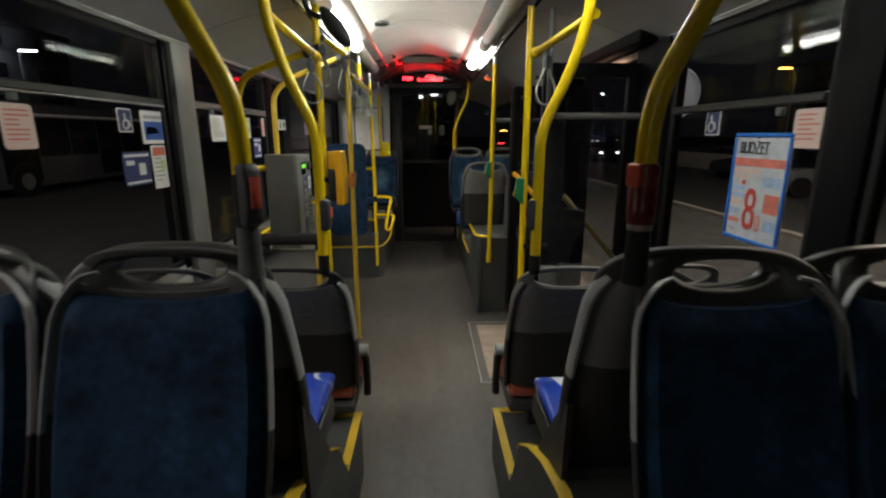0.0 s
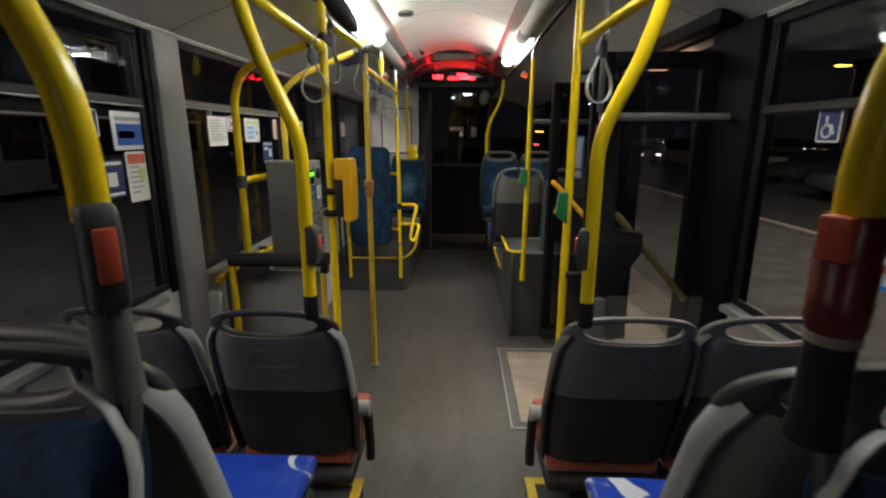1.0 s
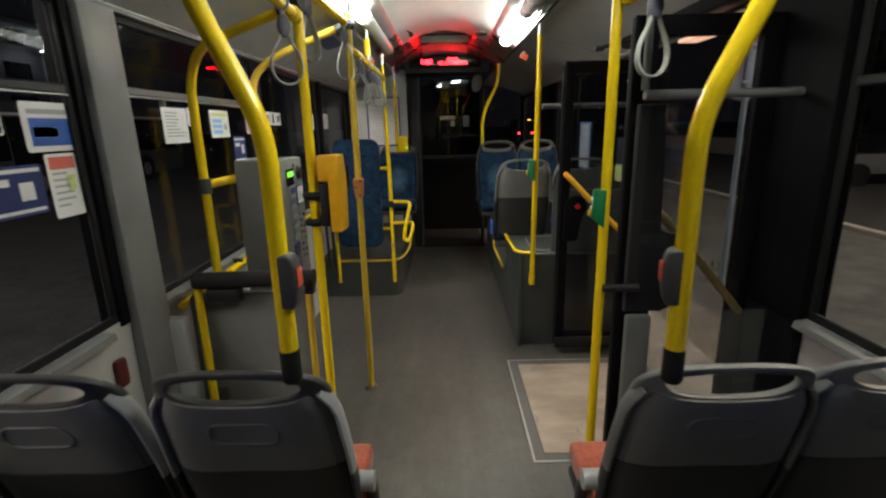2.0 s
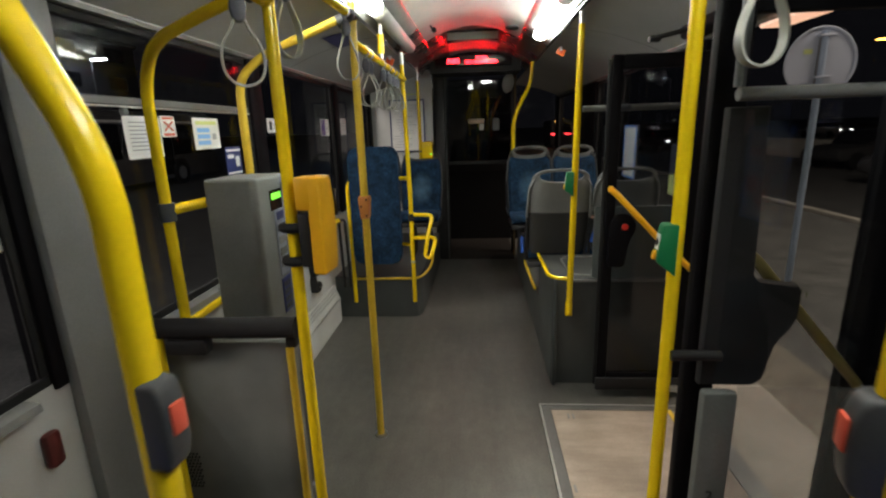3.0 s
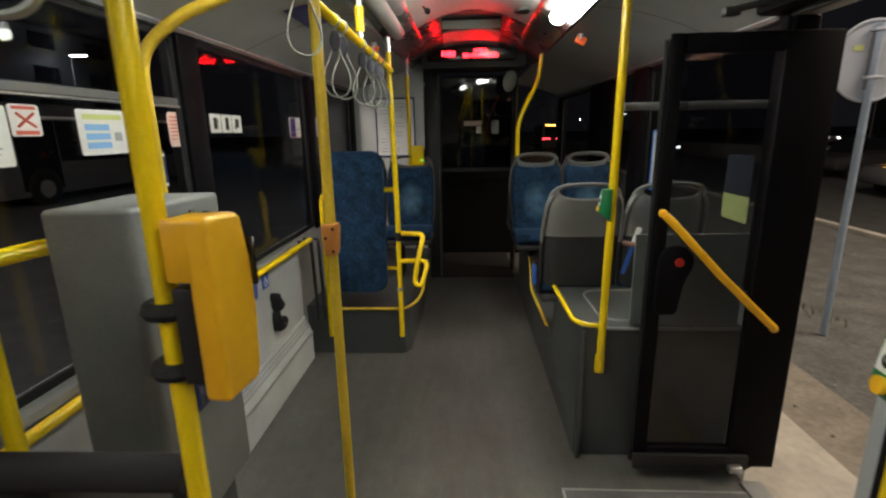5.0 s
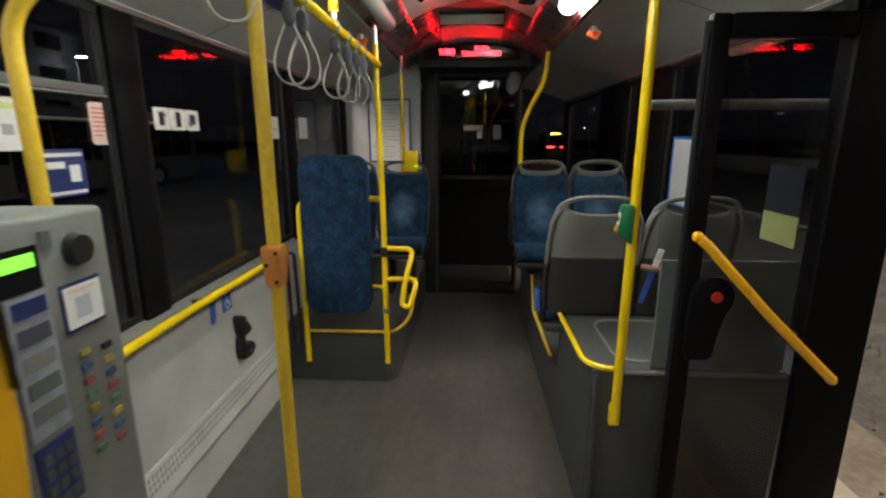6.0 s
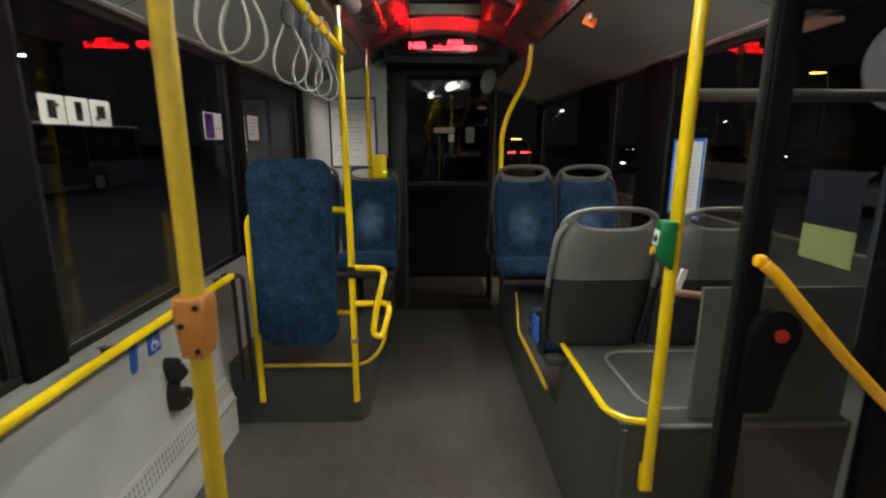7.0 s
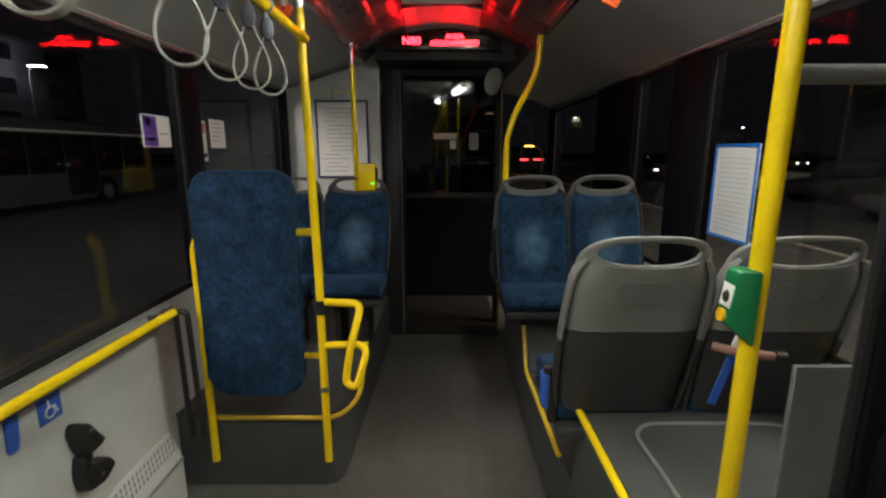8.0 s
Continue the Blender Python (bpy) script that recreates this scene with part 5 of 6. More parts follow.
# ---- left wall fittings ----
ob = thing("wall_heater", (-W + 0.002, 2.95, 0.002), "pale grey wall heater casing with a slotted sloping top", "heater")
prof = [(0.0, 0.0), (0.055, 0.0), (0.055, 0.20), (0.045, 0.235), (0.012, 0.315), (0.0, 0.315)]
part("casing", add_run(B(), prof, 0.0, 2.12), WALL, ob)
bm = B()
n = Vector((0.08, 0, 0.033)).normalized()
u = Vector((-0.033, 0, 0.08)).normalized()
for i in range(88):
    for row in range(3):
        y = 0.04 + i * 0.0235 + 0.0078 * row
        a = Vector((0.045, y, 0.235)) + u * (0.012 + 0.023 * row) + n * 0.0006
        b = a + u * 0.016 + Vector((0, 0.008, 0))
        q = [a, b, b + Vector((0, 0.009, 0)), a + Vector((0, 0.009, 0))]
        lo = [bm.verts.new(p - n * 0.004) for p in q]
        hi = [bm.verts.new(p) for p in q]
        bm.faces.new(hi)
        for k in range(4):
            bm.faces.new((lo[k], lo[(k + 1) % 4], hi[(k + 1) % 4], hi[k]))
tagged(part("vent_slot", bm, GREY_TUBE, ob, "rows of grey vent slots"), kind="stuff")
part("edge_rail", add_box(B(), (0.0555, 0.0, 0.19), (0.062, 2.12, 0.205), 0.002, 1), ALU, ob)
single("sticker", add_profile(B(), fillet_profile([(4.372, 0.69), (4.41, 0.69), (4.425, 0.81), (4.378, 0.81)]), -W, -W + 0.004), PRINT_BLUE, "small blue pictogram sticker on the wall panel", "sticker", "wall stickers")
ob = thing("sticker", (-W, 4.485, 0.71), "blue square wheelchair sticker on the wall panel", "sticker", "wall stickers")
part("sheet", add_box(B(), (0, 0, 0), (0.003, 0.085, 0.09)), PRINT_BLUE, ob)
bm = add_tube(B(), [(0.004, 0.04 + 0.017 * math.cos(a * math.tau / 16), 0.03 + 0.017 * math.sin(a * math.tau / 16)) for a in range(16)], 0.0028, 6, True)
add_tube(bm, [(0.004, 0.036, 0.074), (0.004, 0.039, 0.045), (0.004, 0.058, 0.045), (0.004, 0.068, 0.02)], 0.0032, 6)
part("symbol", bm, PAPER, ob)
ob = thing("belt_retractor", (-W, 4.59, 0.47), "black seat belt retractor screwed to the wall", "seat belt")
for prof in ([(-0.015, 0.195), (0.028, 0.178), (0.055, 0.13), (0.09, 0.082), (0.035, 0.068), (-0.008, 0.076), (-0.03, 0.165)], [(-0.012, 0.082), (0.012, 0.03), (0.088, 0.014), (0.115, -0.03), (0.055, -0.062), (-0.02, -0.05), (-0.03, 0.02)]):
    bm = add_profile(B(), fillet_profile(prof), 0.002, 0.05)
    bmesh.ops.bevel(bm, geom=[e for e in bm.edges if abs(e.verts[0].co.x - e.verts[1].co.x) < 1e-4 and e.verts[0].co.x > 0.04], offset=0.012, segments=2, profile=0.5, affect="EDGES")
    part("drum", bm, BLACK, ob)
part("neck", add_box(B(), (0.002, -0.008, 0.04), (0.036, 0.034, 0.11), 0.008), BLACK, ob)
for y, z in ((0.02, 0.155), (0.04, -0.02)):
    part("screw", add_disc(B(), (0.0505, y, z), 0.007, 0.005, "x", 10), STEEL, ob, "steel screw")
single("trim_strip", add_box(B(), (-W, 2.95, 0.795), (-W + 0.004, 5.1, 0.80)), GREY_TUBE, "fine joint line in the wall panel", "trim")

# ---- ticket machine ----
ob = thing("ticket_machine", (-0.71, 2.98, 0), "grey ticket machine with a green display and rows of coloured buttons", "ticket machine")
FACE0, FACE1 = Vector((-0.705, 2.88, 0)), Vector((-0.715, 3.25, 0))
org = Vector((-0.71, 2.98, 0))
foot = [(-0.883, 2.866), (-0.72, 2.865), (FACE0.x, FACE0.y), (FACE1.x, FACE1.y - 0.015), (FACE1.x - 0.015, FACE1.y), (-0.95, 3.21)]
bm = B()
lo, hi = [], []
for x, y in foot:
    lo.append(bm.verts.new((x - org.x, y - org.y, 0.60)))
    hi.append(bm.verts.new((x - org.x, y - org.y, 1.428 - 0.03 * (y - 2.865))))
fs = [bm.faces.new(list(reversed(lo))), bm.faces.new(hi)]
for i in range(len(foot)):
    bm.faces.new((lo[i], lo[(i + 1) % 6], hi[(i + 1) % 6], hi[i]))
bmesh.ops.recalc_face_normals(bm, faces=bm.faces)
bmesh.ops.bevel(bm, geom=bm.edges[:], offset=0.012, segments=3, profile=0.5, affect="EDGES")
part("cabinet", bm, BOX_GREY, ob)
part("pedestal", add_box(B(), (-0.15, -0.08, 0.002), (-0.03, 0.20, 0.61), 0.01), PODIUM, ob, "dark grey pedestal")
along = (FACE1 - FACE0).normalized()
out = Vector((along.y, -along.x, 0))


def on_face(name, s0, s1, z0, z1, mat, label="", proud=0.004, parent=None):
    """A plate on the machine's front, s metres along it."""
    base = FACE0 - org
    bm = B()
    c = [base + along * s + out * d + Vector((0, 0, z)) for d in (-0.002, proud) for s in (s0, s1) for z in (z0, z1)]
    vs = [bm.verts.new(p) for p in c]
    for q in ((0, 1, 3, 2), (4, 6, 7, 5), (0, 4, 5, 1), (2, 3, 7, 6), (0, 2, 6, 4), (1, 5, 7, 3)):
        bm.faces.new([vs[i] for i in q])
    bmesh.ops.recalc_face_normals(bm, faces=bm.faces)
    return part(name, bm, mat, parent or ob, label)


screen = on_face("display", 0.095, 0.195, 1.302, 1.374, BLACK_GLOSS, "dark display window")
on_face("lit_line", 0.100, 0.185, 1.340, 1.363, LCD, "bright green display line", 0.006, screen)
on_face("coin_slot", 0.206, 0.226, 1.360, 1.392, POST_GREY, "metal coin slot")
base = FACE0 - org
dial = B()
m = Matrix.Translation(base + along * 0.277 + out * 0.006 + Vector((0, 0, 1.348))) @ out.to_track_quat("Z", "Y").to_matrix().to_4x4()
bmesh.ops.create_cone(dial, cap_ends=True, segments=24, radius1=0.033, radius2=0.026, depth=0.02, matrix=m)
part("dial", dial, BLACK, ob, "round black knob")
sheet = on_face("notice", 0.226, 0.316, 1.200, 1.290, NAVY, "printed notice with a dark border")
on_face("paper", 0.228, 0.313, 1.207, 1.284, PAPER, "", 0.006, sheet)
on_face("print", 0.250, 0.285, 1.222, 1.262, SIGN_BACK, "", 0.007, sheet)
on_face("heading", 0.238, 0.303, 1.272, 1.278, PINK_PAPER, "", 0.007, sheet)
on_face("instructions", 0.120, 0.200, 1.050, 1.298, material("scuffed blue-grey sheet", (0.26, 0.28, 0.33), 0.5, stain=0.35, grain=0.1, blot=18), "scuffed blue-grey instruction panel")
for i in range(5):
    on_face("picture", 0.130, 0.192, 1.262 - i * 0.046, 1.290 - i * 0.046, (NAVY, HANGER, PILLAR, POST_GREY, BOX_GREY)[i], "faded picture", 0.006)
pad = on_face("keypad", 0.120, 0.198, 0.90, 1.035, NAVY, "dark blue keypad panel")
for i in range(4):
    for j in range(3):
        on_face("key", 0.128 + j * 0.023, 0.145 + j * 0.023, 0.910 + i * 0.030, 0.930 + i * 0.030, PODIUM, "", 0.006, pad)
KEY_PAINTS = [material("worn %s key" % name, c, 0.5, stain=0.3, grain=0.1, blot=20) for name, c in (("yellow", (0.36, 0.29, 0.07)), ("blue", (0.05, 0.09, 0.22)), ("red", (0.28, 0.07, 0.06)), ("green", (0.07, 0.16, 0.10)))]
for i in range(8):
    for k, s in enumerate((0.243, 0.297)):
        z = 1.150 - i * 0.029 - 0.010 * k
        on_face("button", s, s + 0.022, z, z + 0.011, KEY_PAINTS[(i + 3 * k) % 4] if i or not k else BLACK, "", 0.006)

# low partition with the black padded bar
ob = thing("low_partition", (-0.88, 2.735, 0), "low grey partition panel behind the padded bar", "partition")
part("panel", add_prism(B(), rounded(-0.20, 0.002, 0.30, 0.90, 0.03), 0.03, None, 0.005), BOX_GREY, ob)
part("side_panel", add_box(B(), (-0.31, -0.04, 0.002), (-0.215, 0.02, 0.80), 0.01), WALL, ob, "pale side panel")
bm = B()
for i in range(6):
    for j in range(11):
        add_disc(bm, (-0.165 + i * 0.013 + 0.0065 * (j % 2), -0.001, 0.33 + j * 0.0135), 0.0042, 0.004, "y", 8)
tagged(part("grille", bm, BLACK, ob, "dark punched grille holes"), kind="stuff")
ob = thing("padded_bar", (-0.78, 2.70, 0.965), "horizontal bar wrapped in black foam", "padded bar")
part("padding", add_tube(B(), [(-0.245, 0, 0), (-0.235, 0, 0), (0.0, 0, 0.004), (0.225, 0, 0.006), (0.235, 0, 0.006)], 0.034, 18), FOAM, ob)
part("hinge", add_box(B(), (-0.20, -0.03, -0.085), (-0.06, 0.02, -0.03), 0.012), BLACK, ob, "black hinge block")
part("hinge", add_box(B(), (0.19, 0.0, -0.07), (0.225, 0.05, -0.03), 0.008), BLACK, ob, "black hinge block")
ob = thing("rail_post", (-1.02, 2.70, 0), "short yellow post carrying the padded bar", "pole")
part("shaft", add_tube(B(), [(0, 0, 0.0), (0, 0, 0.5), (0, 0, 0.97)], P, 14), YELLOW, ob)
ob = thing("rail_post", (-0.575, 2.70, 0), "short dull yellow post under the end of the padded bar", "pole")
part("shaft", add_tube(B(), [(0, 0, 0.0), (0, 0, 0.4), (0, 0, 0.90)], 0.013, 12), YELLOW_DULL, ob)
single("latch", add_box(B(), (-W, 2.40, 0.66), (-W + 0.03, 2.45, 0.77), 0.014), material("dull maroon plastic", (0.09, 0.015, 0.014), 0.4, stain=0.2), "dark red emergency latch on the wall", "latch")

# ---- the middle door ----
ob = thing("ramp_plate", (0.387, 2.82, 0.0), "folding wheelchair ramp plate, worn beige, in a grey frame", "ramp")
rx, ry = W + 0.05 - 0.387, 0.985
part("plate", add_box(B(), (0.05, 0.05, 0.001), (rx, ry - 0.05, 0.006)), RAMP, ob)
bm = B()
for lo, hi in (((0.0, 0.0), (0.045, ry)), ((0.046, 0.0), (rx, 0.045)), ((0.046, ry - 0.045), (rx, ry))):
    add_box(bm, (lo[0], lo[1], 0.001), (hi[0], hi[1], 0.005))
part("frame", bm, material("dark grey ramp frame", (0.10, 0.10, 0.10), 0.5, grain=0.1, stain=0.2), ob, "dark grey frame strip")
bm = B()
for lo, hi in (((-0.012, -0.012), (-0.001, ry + 0.012)), ((0.0, ry + 0.001), (rx, ry + 0.012)), ((0.0, -0.012), (rx, -0.001))):
    add_box(bm, (lo[0], lo[1], 0.001), (hi[0], hi[1], 0.006))
part("edge", bm, ALU, ob, "bright metal edge")
for x, y in ((0.13, 0.85), (0.155, 0.85), (0.06, 0.3), (0.25, 0.2)):
    part("pull_handle", add_box(B(), (x, y, 0.0065), (x + 0.012, y + 0.045, 0.0085), 0.001, 1), PILLAR, ob, "recessed pull handle")
structure("trim", add_box(B(), (W - 0.02, 2.78, -0.002), (W + 0.075, 3.88, 0.012), 0.003, 1), ALU, "metal door sill", "sill")
single("floor_strip", add_box(B(), (1.07, 3.30, 0.0065), (1.095, 3.76, 0.0105)), YELLOW_DULL, "worn yellow warning strip by the door sill", "strip")

ob = thing("door_screen", (0.69, 4.062, 0.69), "glass draught screen over a blue-grey panel with a grey tube", "screen")
part("tube", add_tube(B(), [(-0.08, 0, 0.962), (0.2, 0, 0.962), (0.50, 0, 0.962)], 0.0165, 14), GREY_TUBE, ob)
part("sleeve", add_tube(B(), [(0.10, 0, 0.962), (0.17, 0, 0.962)], 0.0175, 14), SLEEVE, ob, "dark worn sleeve on the tube")
part("pane", add_box(B(), (-0.012, -0.003, 0.425), (0.49, 0.003, 0.94)), CLEAR_GLASS, ob).visible_shadow = False
part("lower_panel", add_box(B(), (0.008, -0.006, 0.003), (0.49, 0.006, 0.424), 0.002, 1), material("blue-grey panel", (0.145, 0.165, 0.165), 0.45, grain=0.06, stain=0.15), ob, "pale blue-grey lower panel")
ob = thing("door_leaf", (0.72, 3.94, 0.05), "open black-framed glass door leaf folded inwards", "door")
h = 1.855
bm = B()
for lo, hi in (((0, 0), (0.055, h)), ((0.42, 0), (0.625, h)), ((0.056, 0), (0.419, 0.10)), ((0.056, h - 0.07), (0.419, h))):
    add_box(bm, (lo[0], -0.02, lo[1]), (hi[0], 0.02, hi[1]), 0.006)
part("frame", bm, DARK, ob)
part("pane", add_box(B(), (0.056, -0.005, 0.101), (0.419, 0.005, h - 0.071)), LEAF_GLASS, ob).visible_shadow = False
part("edge_seal", add_tube(B(), [(-0.005, 0, 0.02), (-0.005, 0, h - 0.02)], 0.012, 8), RUBBER, ob, "black rubber edge")
part("foot_box", add_box(B(), (-0.01, -0.045, 0.0), (0.5, -0.021, 0.075), 0.008), BLACK, ob, "black bottom rail cover")
part("pivot", add_box(B(), (0.40, -0.08, 0.01), (0.46, -0.046, 0.04), 0.006), STEEL, ob, "steel pivot bracket")
bar = part("grab_bar", add_tube(B(), [(0.028, -0.045, 1.175), (0.05, -0.055, 1.155), (0.27, -0.055, 0.925), (0.49, -0.055, 0.715), (0.515, -0.045, 0.695)], 0.0165, 14), material("bright orange-yellow bar", (1.0, 0.52, 0.015), 0.3, stain=0.06), ob, "diagonal orange grab bar")
for x, z in ((0.022, 1.182), (0.521, 0.689)):
    bm = add_box(B(), (x - 0.016, -0.05, z - 0.017), (x + 0.016, -0.021, z + 0.017), 0.012, 3)
    part("bar_end", bm, bar.data.materials[0], bar, "flattened bar end")
out_ = [(0.095 + 0.07 * math.cos(radians(a)), 0.975 + 0.075 * math.sin(radians(a))) for a in range(-60, 200, 20)] + [(0.022, 0.90), (0.022, 0.78), (0.035, 0.75), (0.10, 0.75), (0.118, 0.77), (0.122, 0.88)]
part("valve_cover", add_prism(B(), out_, 0.035, Matrix.Translation((0, -0.042, 0)), 0.007), DARK, ob, "black lobed valve cover on the leaf")
part("valve_button", add_disc(B(), (0.103, -0.045, 0.98), 0.018, 0.01, "y", 16), RED, ob, "red emergency knob")
# screen beside the door, and the folded rear leaf behind it
ob = thing("door_screen", (0.665, 2.56, 0), "glass draught screen with grey tubes and a grey lower panel", "screen")
part("tube", add_tube(B(), [(-0.012, -0.012, 1.628), (0.1, -0.012, 1.628), (0.53, -0.012, 1.628)], 0.016, 14), GREY_TUBE, ob)
part("upright", add_tube(B(), [(-0.012, -0.012, 1.645), (-0.012, -0.012, 2.13)], 0.0125, 14), POST_GREY, ob)
part("pane", add_box(B(), (0.02, 0.0, 0.86), (0.50, 0.006, 1.61)), CLEAR_GLASS, ob).visible_shadow = False
part("lower_panel", add_box(B(), (0.082, -0.005, 0.03), (0.52, 0.005, 0.855), 0.002, 1), FROST, ob, "frosted grey lower pane")
part("lower_post", add_box(B(), (-0.015, -0.02, 0.002), (0.08, 0.018, 0.845), 0.014), POST_GREY, ob, "grey lower post")
lettering("door_number", "2", 0.045, pose(0.03, -0.0215, 0.50, 90), BLACK, ob, "small dark figure")
part("stay", add_tube(B(), [(-0.11, -0.012, 0.955), (0.02, -0.012, 0.955)], 0.014, 12), BLACK, ob)
bm = add_prism(B(), [(-0.01, 0.845), (0.13, 0.845), (0.155, 0.86), (0.165, 0.89), (0.168, 0.97), (0.18, 0.99), (0.215, 1.02), (0.228, 1.05), (0.228, 1.125), (0.215, 1.143), (0.11, 1.143), (0.09, 1.165), (0.088, 1.60), (-0.01, 1.60)], 0.035, Matrix.Translation((0, 0.022, 0)), 0.008)
part("guard", bm, FOAM, ob, "black lobed guard panel")
ob = thing("door_leaf", (0.655, 2.70, 0.04), "black-framed rear door leaf folded open against the screen", "door")
bm = B()
for lo, hi in (((0.0, 0), (0.09, 1.86)), ((0.45, 0), (0.54, 1.86)), ((0.091, 0), (0.449, 0.06)), ((0.091, 1.79), (0.449, 1.86))):
    add_box(bm, (lo[0], -0.02, lo[1]), (hi[0], 0.02, hi[1]), 0.006)
part("frame", bm, DARK, ob)
part("pane", add_box(B(), (0.091, -0.005, 0.061), (0.449, 0.005, 1.789)), LEAF_GLASS, ob).visible_shadow = False
for x in (0.118, 0.134):
    part("edge_profile", add_box(B(), (x - 0.006, 0.13, 0.0), (x + 0.007, 0.17, 1.50), 0.003, 1), SHELL_EDGE, ob, "pale edge profile")
part("grab_bar", add_tube(B(), [(0.13, -0.04, 1.17), (0.15, -0.05, 1.15), (0.46, -0.05, 0.79), (0.48, -0.04, 0.77)], 0.0155, 12), material("dull olive-brown paint", (0.22, 0.17, 0.05), 0.45, grain=0.08, stain=0.25), ob, "dull diagonal grab bar")
part("hinge_plate", add_box(B(), (0.10, 0.0205, 0.02), (0.14, 0.129, 0.06)), BLACK, ob)
ob = thing("door_drive", (0.90, 2.46, 1.86), "black door mechanism cover above the door", "door mechanism")
part("cover", add_box(B(), (0.19, 0.1, 0.12), (0.295, 1.62, 0.26), 0.02), DARK, ob)
part("arm", add_tube(B(), [(-0.02, 1.40, 0.10), (0.20, 1.34, 0.14)], 0.012, 10), BLACK, ob)
part("bracket", add_box(B(), (-0.03, 1.39, 0.085), (0.024, 1.43, 0.115), 0.006), BLACK, ob)
ob = thing("door_lamp", (1.215, 3.07, 1.928), "small warm lamp under the door mechanism cover", "lamp")
part("diffuser", add_box(B(), (-0.05, 0.0, -0.008), (0.05, 0.40, 0.008), 0.004, 1), DOOR_LAMP, ob)


# ---- notices on the panes ----
def notice(side, y0, y1, z0, z1, sheet, label, bars=(), frame_mat=None, round_=0.008, category="notice"):
    """A printed sheet stuck on a pane; bars are (left, low, right, high, material) as fractions of it."""
    w, hgt = y1 - y0, z1 - z0
    x = side * (W + 0.0155)
    turn = Matrix.Translation((x, y0 if side < 0 else y1, z0)) @ Matrix.Rotation(radians(90 if side < 0 else -90), 4, "Z")
    ob = thing("notice", turn, label, category, "window notices")
    part("sheet", add_prism(B(), rounded(0, 0, w, hgt, round_, 3), 0.002, Matrix.Translation((0, -0.002, 0))), sheet, ob)
    if frame_mat:
        bm = B()
        e = 0.014
        for a, b, c, d in ((0, 0, w, e), (0, hgt - e, w, hgt), (0, e, e, hgt - e), (w - e, e, w, hgt - e)):
            add_box(bm, (a, -0.008, b), (c, -0.001, d), 0.003, 1)
        part("frame", bm, frame_mat, ob, "coloured plastic frame")
    for a, b, c, d, mat in bars:
        part("print", add_box(B(), (a * w, -0.0035, b * hgt), (c * w, -0.0022, d * hgt)), mat, ob)
    return ob


def lines(n, mat, top=0.86, low=0.12, seed=1):
    r = random.Random(seed)
    return [(0.12, top - (top - low) * i / n - 0.022, 0.5 + 0.38 * r.random(), top - (top - low) * i / n + 0.012, mat) for i in range(n)]


def wheelchair(side, y0, y1, z0, z1):
    ob = notice(side, y0, y1, z0, z1, PAPER, "blue and white wheelchair sign on the window", [(0.07, 0.06, 0.93, 0.94, NAVY)], category="sign")
    w, hgt = y1 - y0, z1 - z0
    bm = add_tube(B(), [(w * (0.47 + 0.2 * math.cos(a * math.tau / 20)), -0.0045, hgt * (0.33 + 0.18 * math.sin(a * math.tau / 20))) for a in range(20)], 0.0035, 6, True)
    add_tube(bm, [(w * 0.42, -0.0045, hgt * 0.78), (w * 0.45, -0.0045, hgt * 0.5), (w * 0.66, -0.0045, hgt * 0.5), (w * 0.78, -0.0045, hgt * 0.24)], 0.004, 6)
    part("symbol", bm, PAPER, ob)


notice(-1, 1.575, 1.70, 1.49, 1.628, PINK_PAPER, "pale notice with faint red print and round corners", lines(7, PRINT_RED, seed=2), round_=0.014)
wheelchair(-1, 2.128, 2.223, 1.545, 1.642)
notice(-1, 2.288, 2.488, 1.495, 1.64, PAPER, "white poster with a large blue picture", [(0.1, 0.12, 0.9, 0.68, PRINT_BLUE), (0.15, 0.3, 0.6, 0.5, PRINT_SKY), (0.1, 0.76, 0.9, 0.86, PRINT)])
notice(-1, 2.337, 2.457, 1.29, 1.488, PAPER, "white notice with a red heading", [(0.08, 0.76, 0.92, 0.95, PRINT_RED), (0.55, 0.42, 0.85, 0.66, LIME)] + lines(6, PRINT, 0.7, 0.1, 3))
notice(-1, 2.12, 2.315, 1.32, 1.462, NAVY, "navy information sticker with white fields", [(0.05, 0.86, 0.95, 0.94, PAPER), (0.1, 0.62, 0.4, 0.76, PAPER), (0.55, 0.3, 0.8, 0.66, PAPER), (0.05, 0.06, 0.95, 0.13, PAPER)])
notice(-1, 2.985, 3.185, 1.496, 1.65, PAPER, "white printed letter taped to the window", lines(8, PRINT, seed=4))
ob = notice(-1, 3.192, 3.284, 1.572, 1.655, PAPER, "small white prohibition sticker with a red cross", [(0.12, 0.05, 0.88, 0.18, PRINT_RED), (0.12, 0.84, 0.88, 0.94, PRINT_RED)])
bm = add_tube(B(), [(0.02, -0.004, 0.025), (0.045, -0.004, 0.042), (0.072, -0.004, 0.06)], 0.0035, 6)
add_tube(bm, [(0.02, -0.004, 0.06), (0.045, -0.004, 0.042), (0.072, -0.004, 0.025)], 0.0035, 6)
part("cross", bm, PRINT_RED, ob)
notice(-1, 3.41, 3.622, 1.512, 1.652, PAPER, "white poster with light blue text fields", [(0.12, 0.14, 0.6, 0.28, PRINT_SKY), (0.12, 0.34, 0.6, 0.48, PRINT_SKY), (0.12, 0.54, 0.6, 0.68, PRINT_SKY), (0.1, 0.78, 0.9, 0.9, LIME), (0.7, 0.3, 0.85, 0.5, PRINT)])
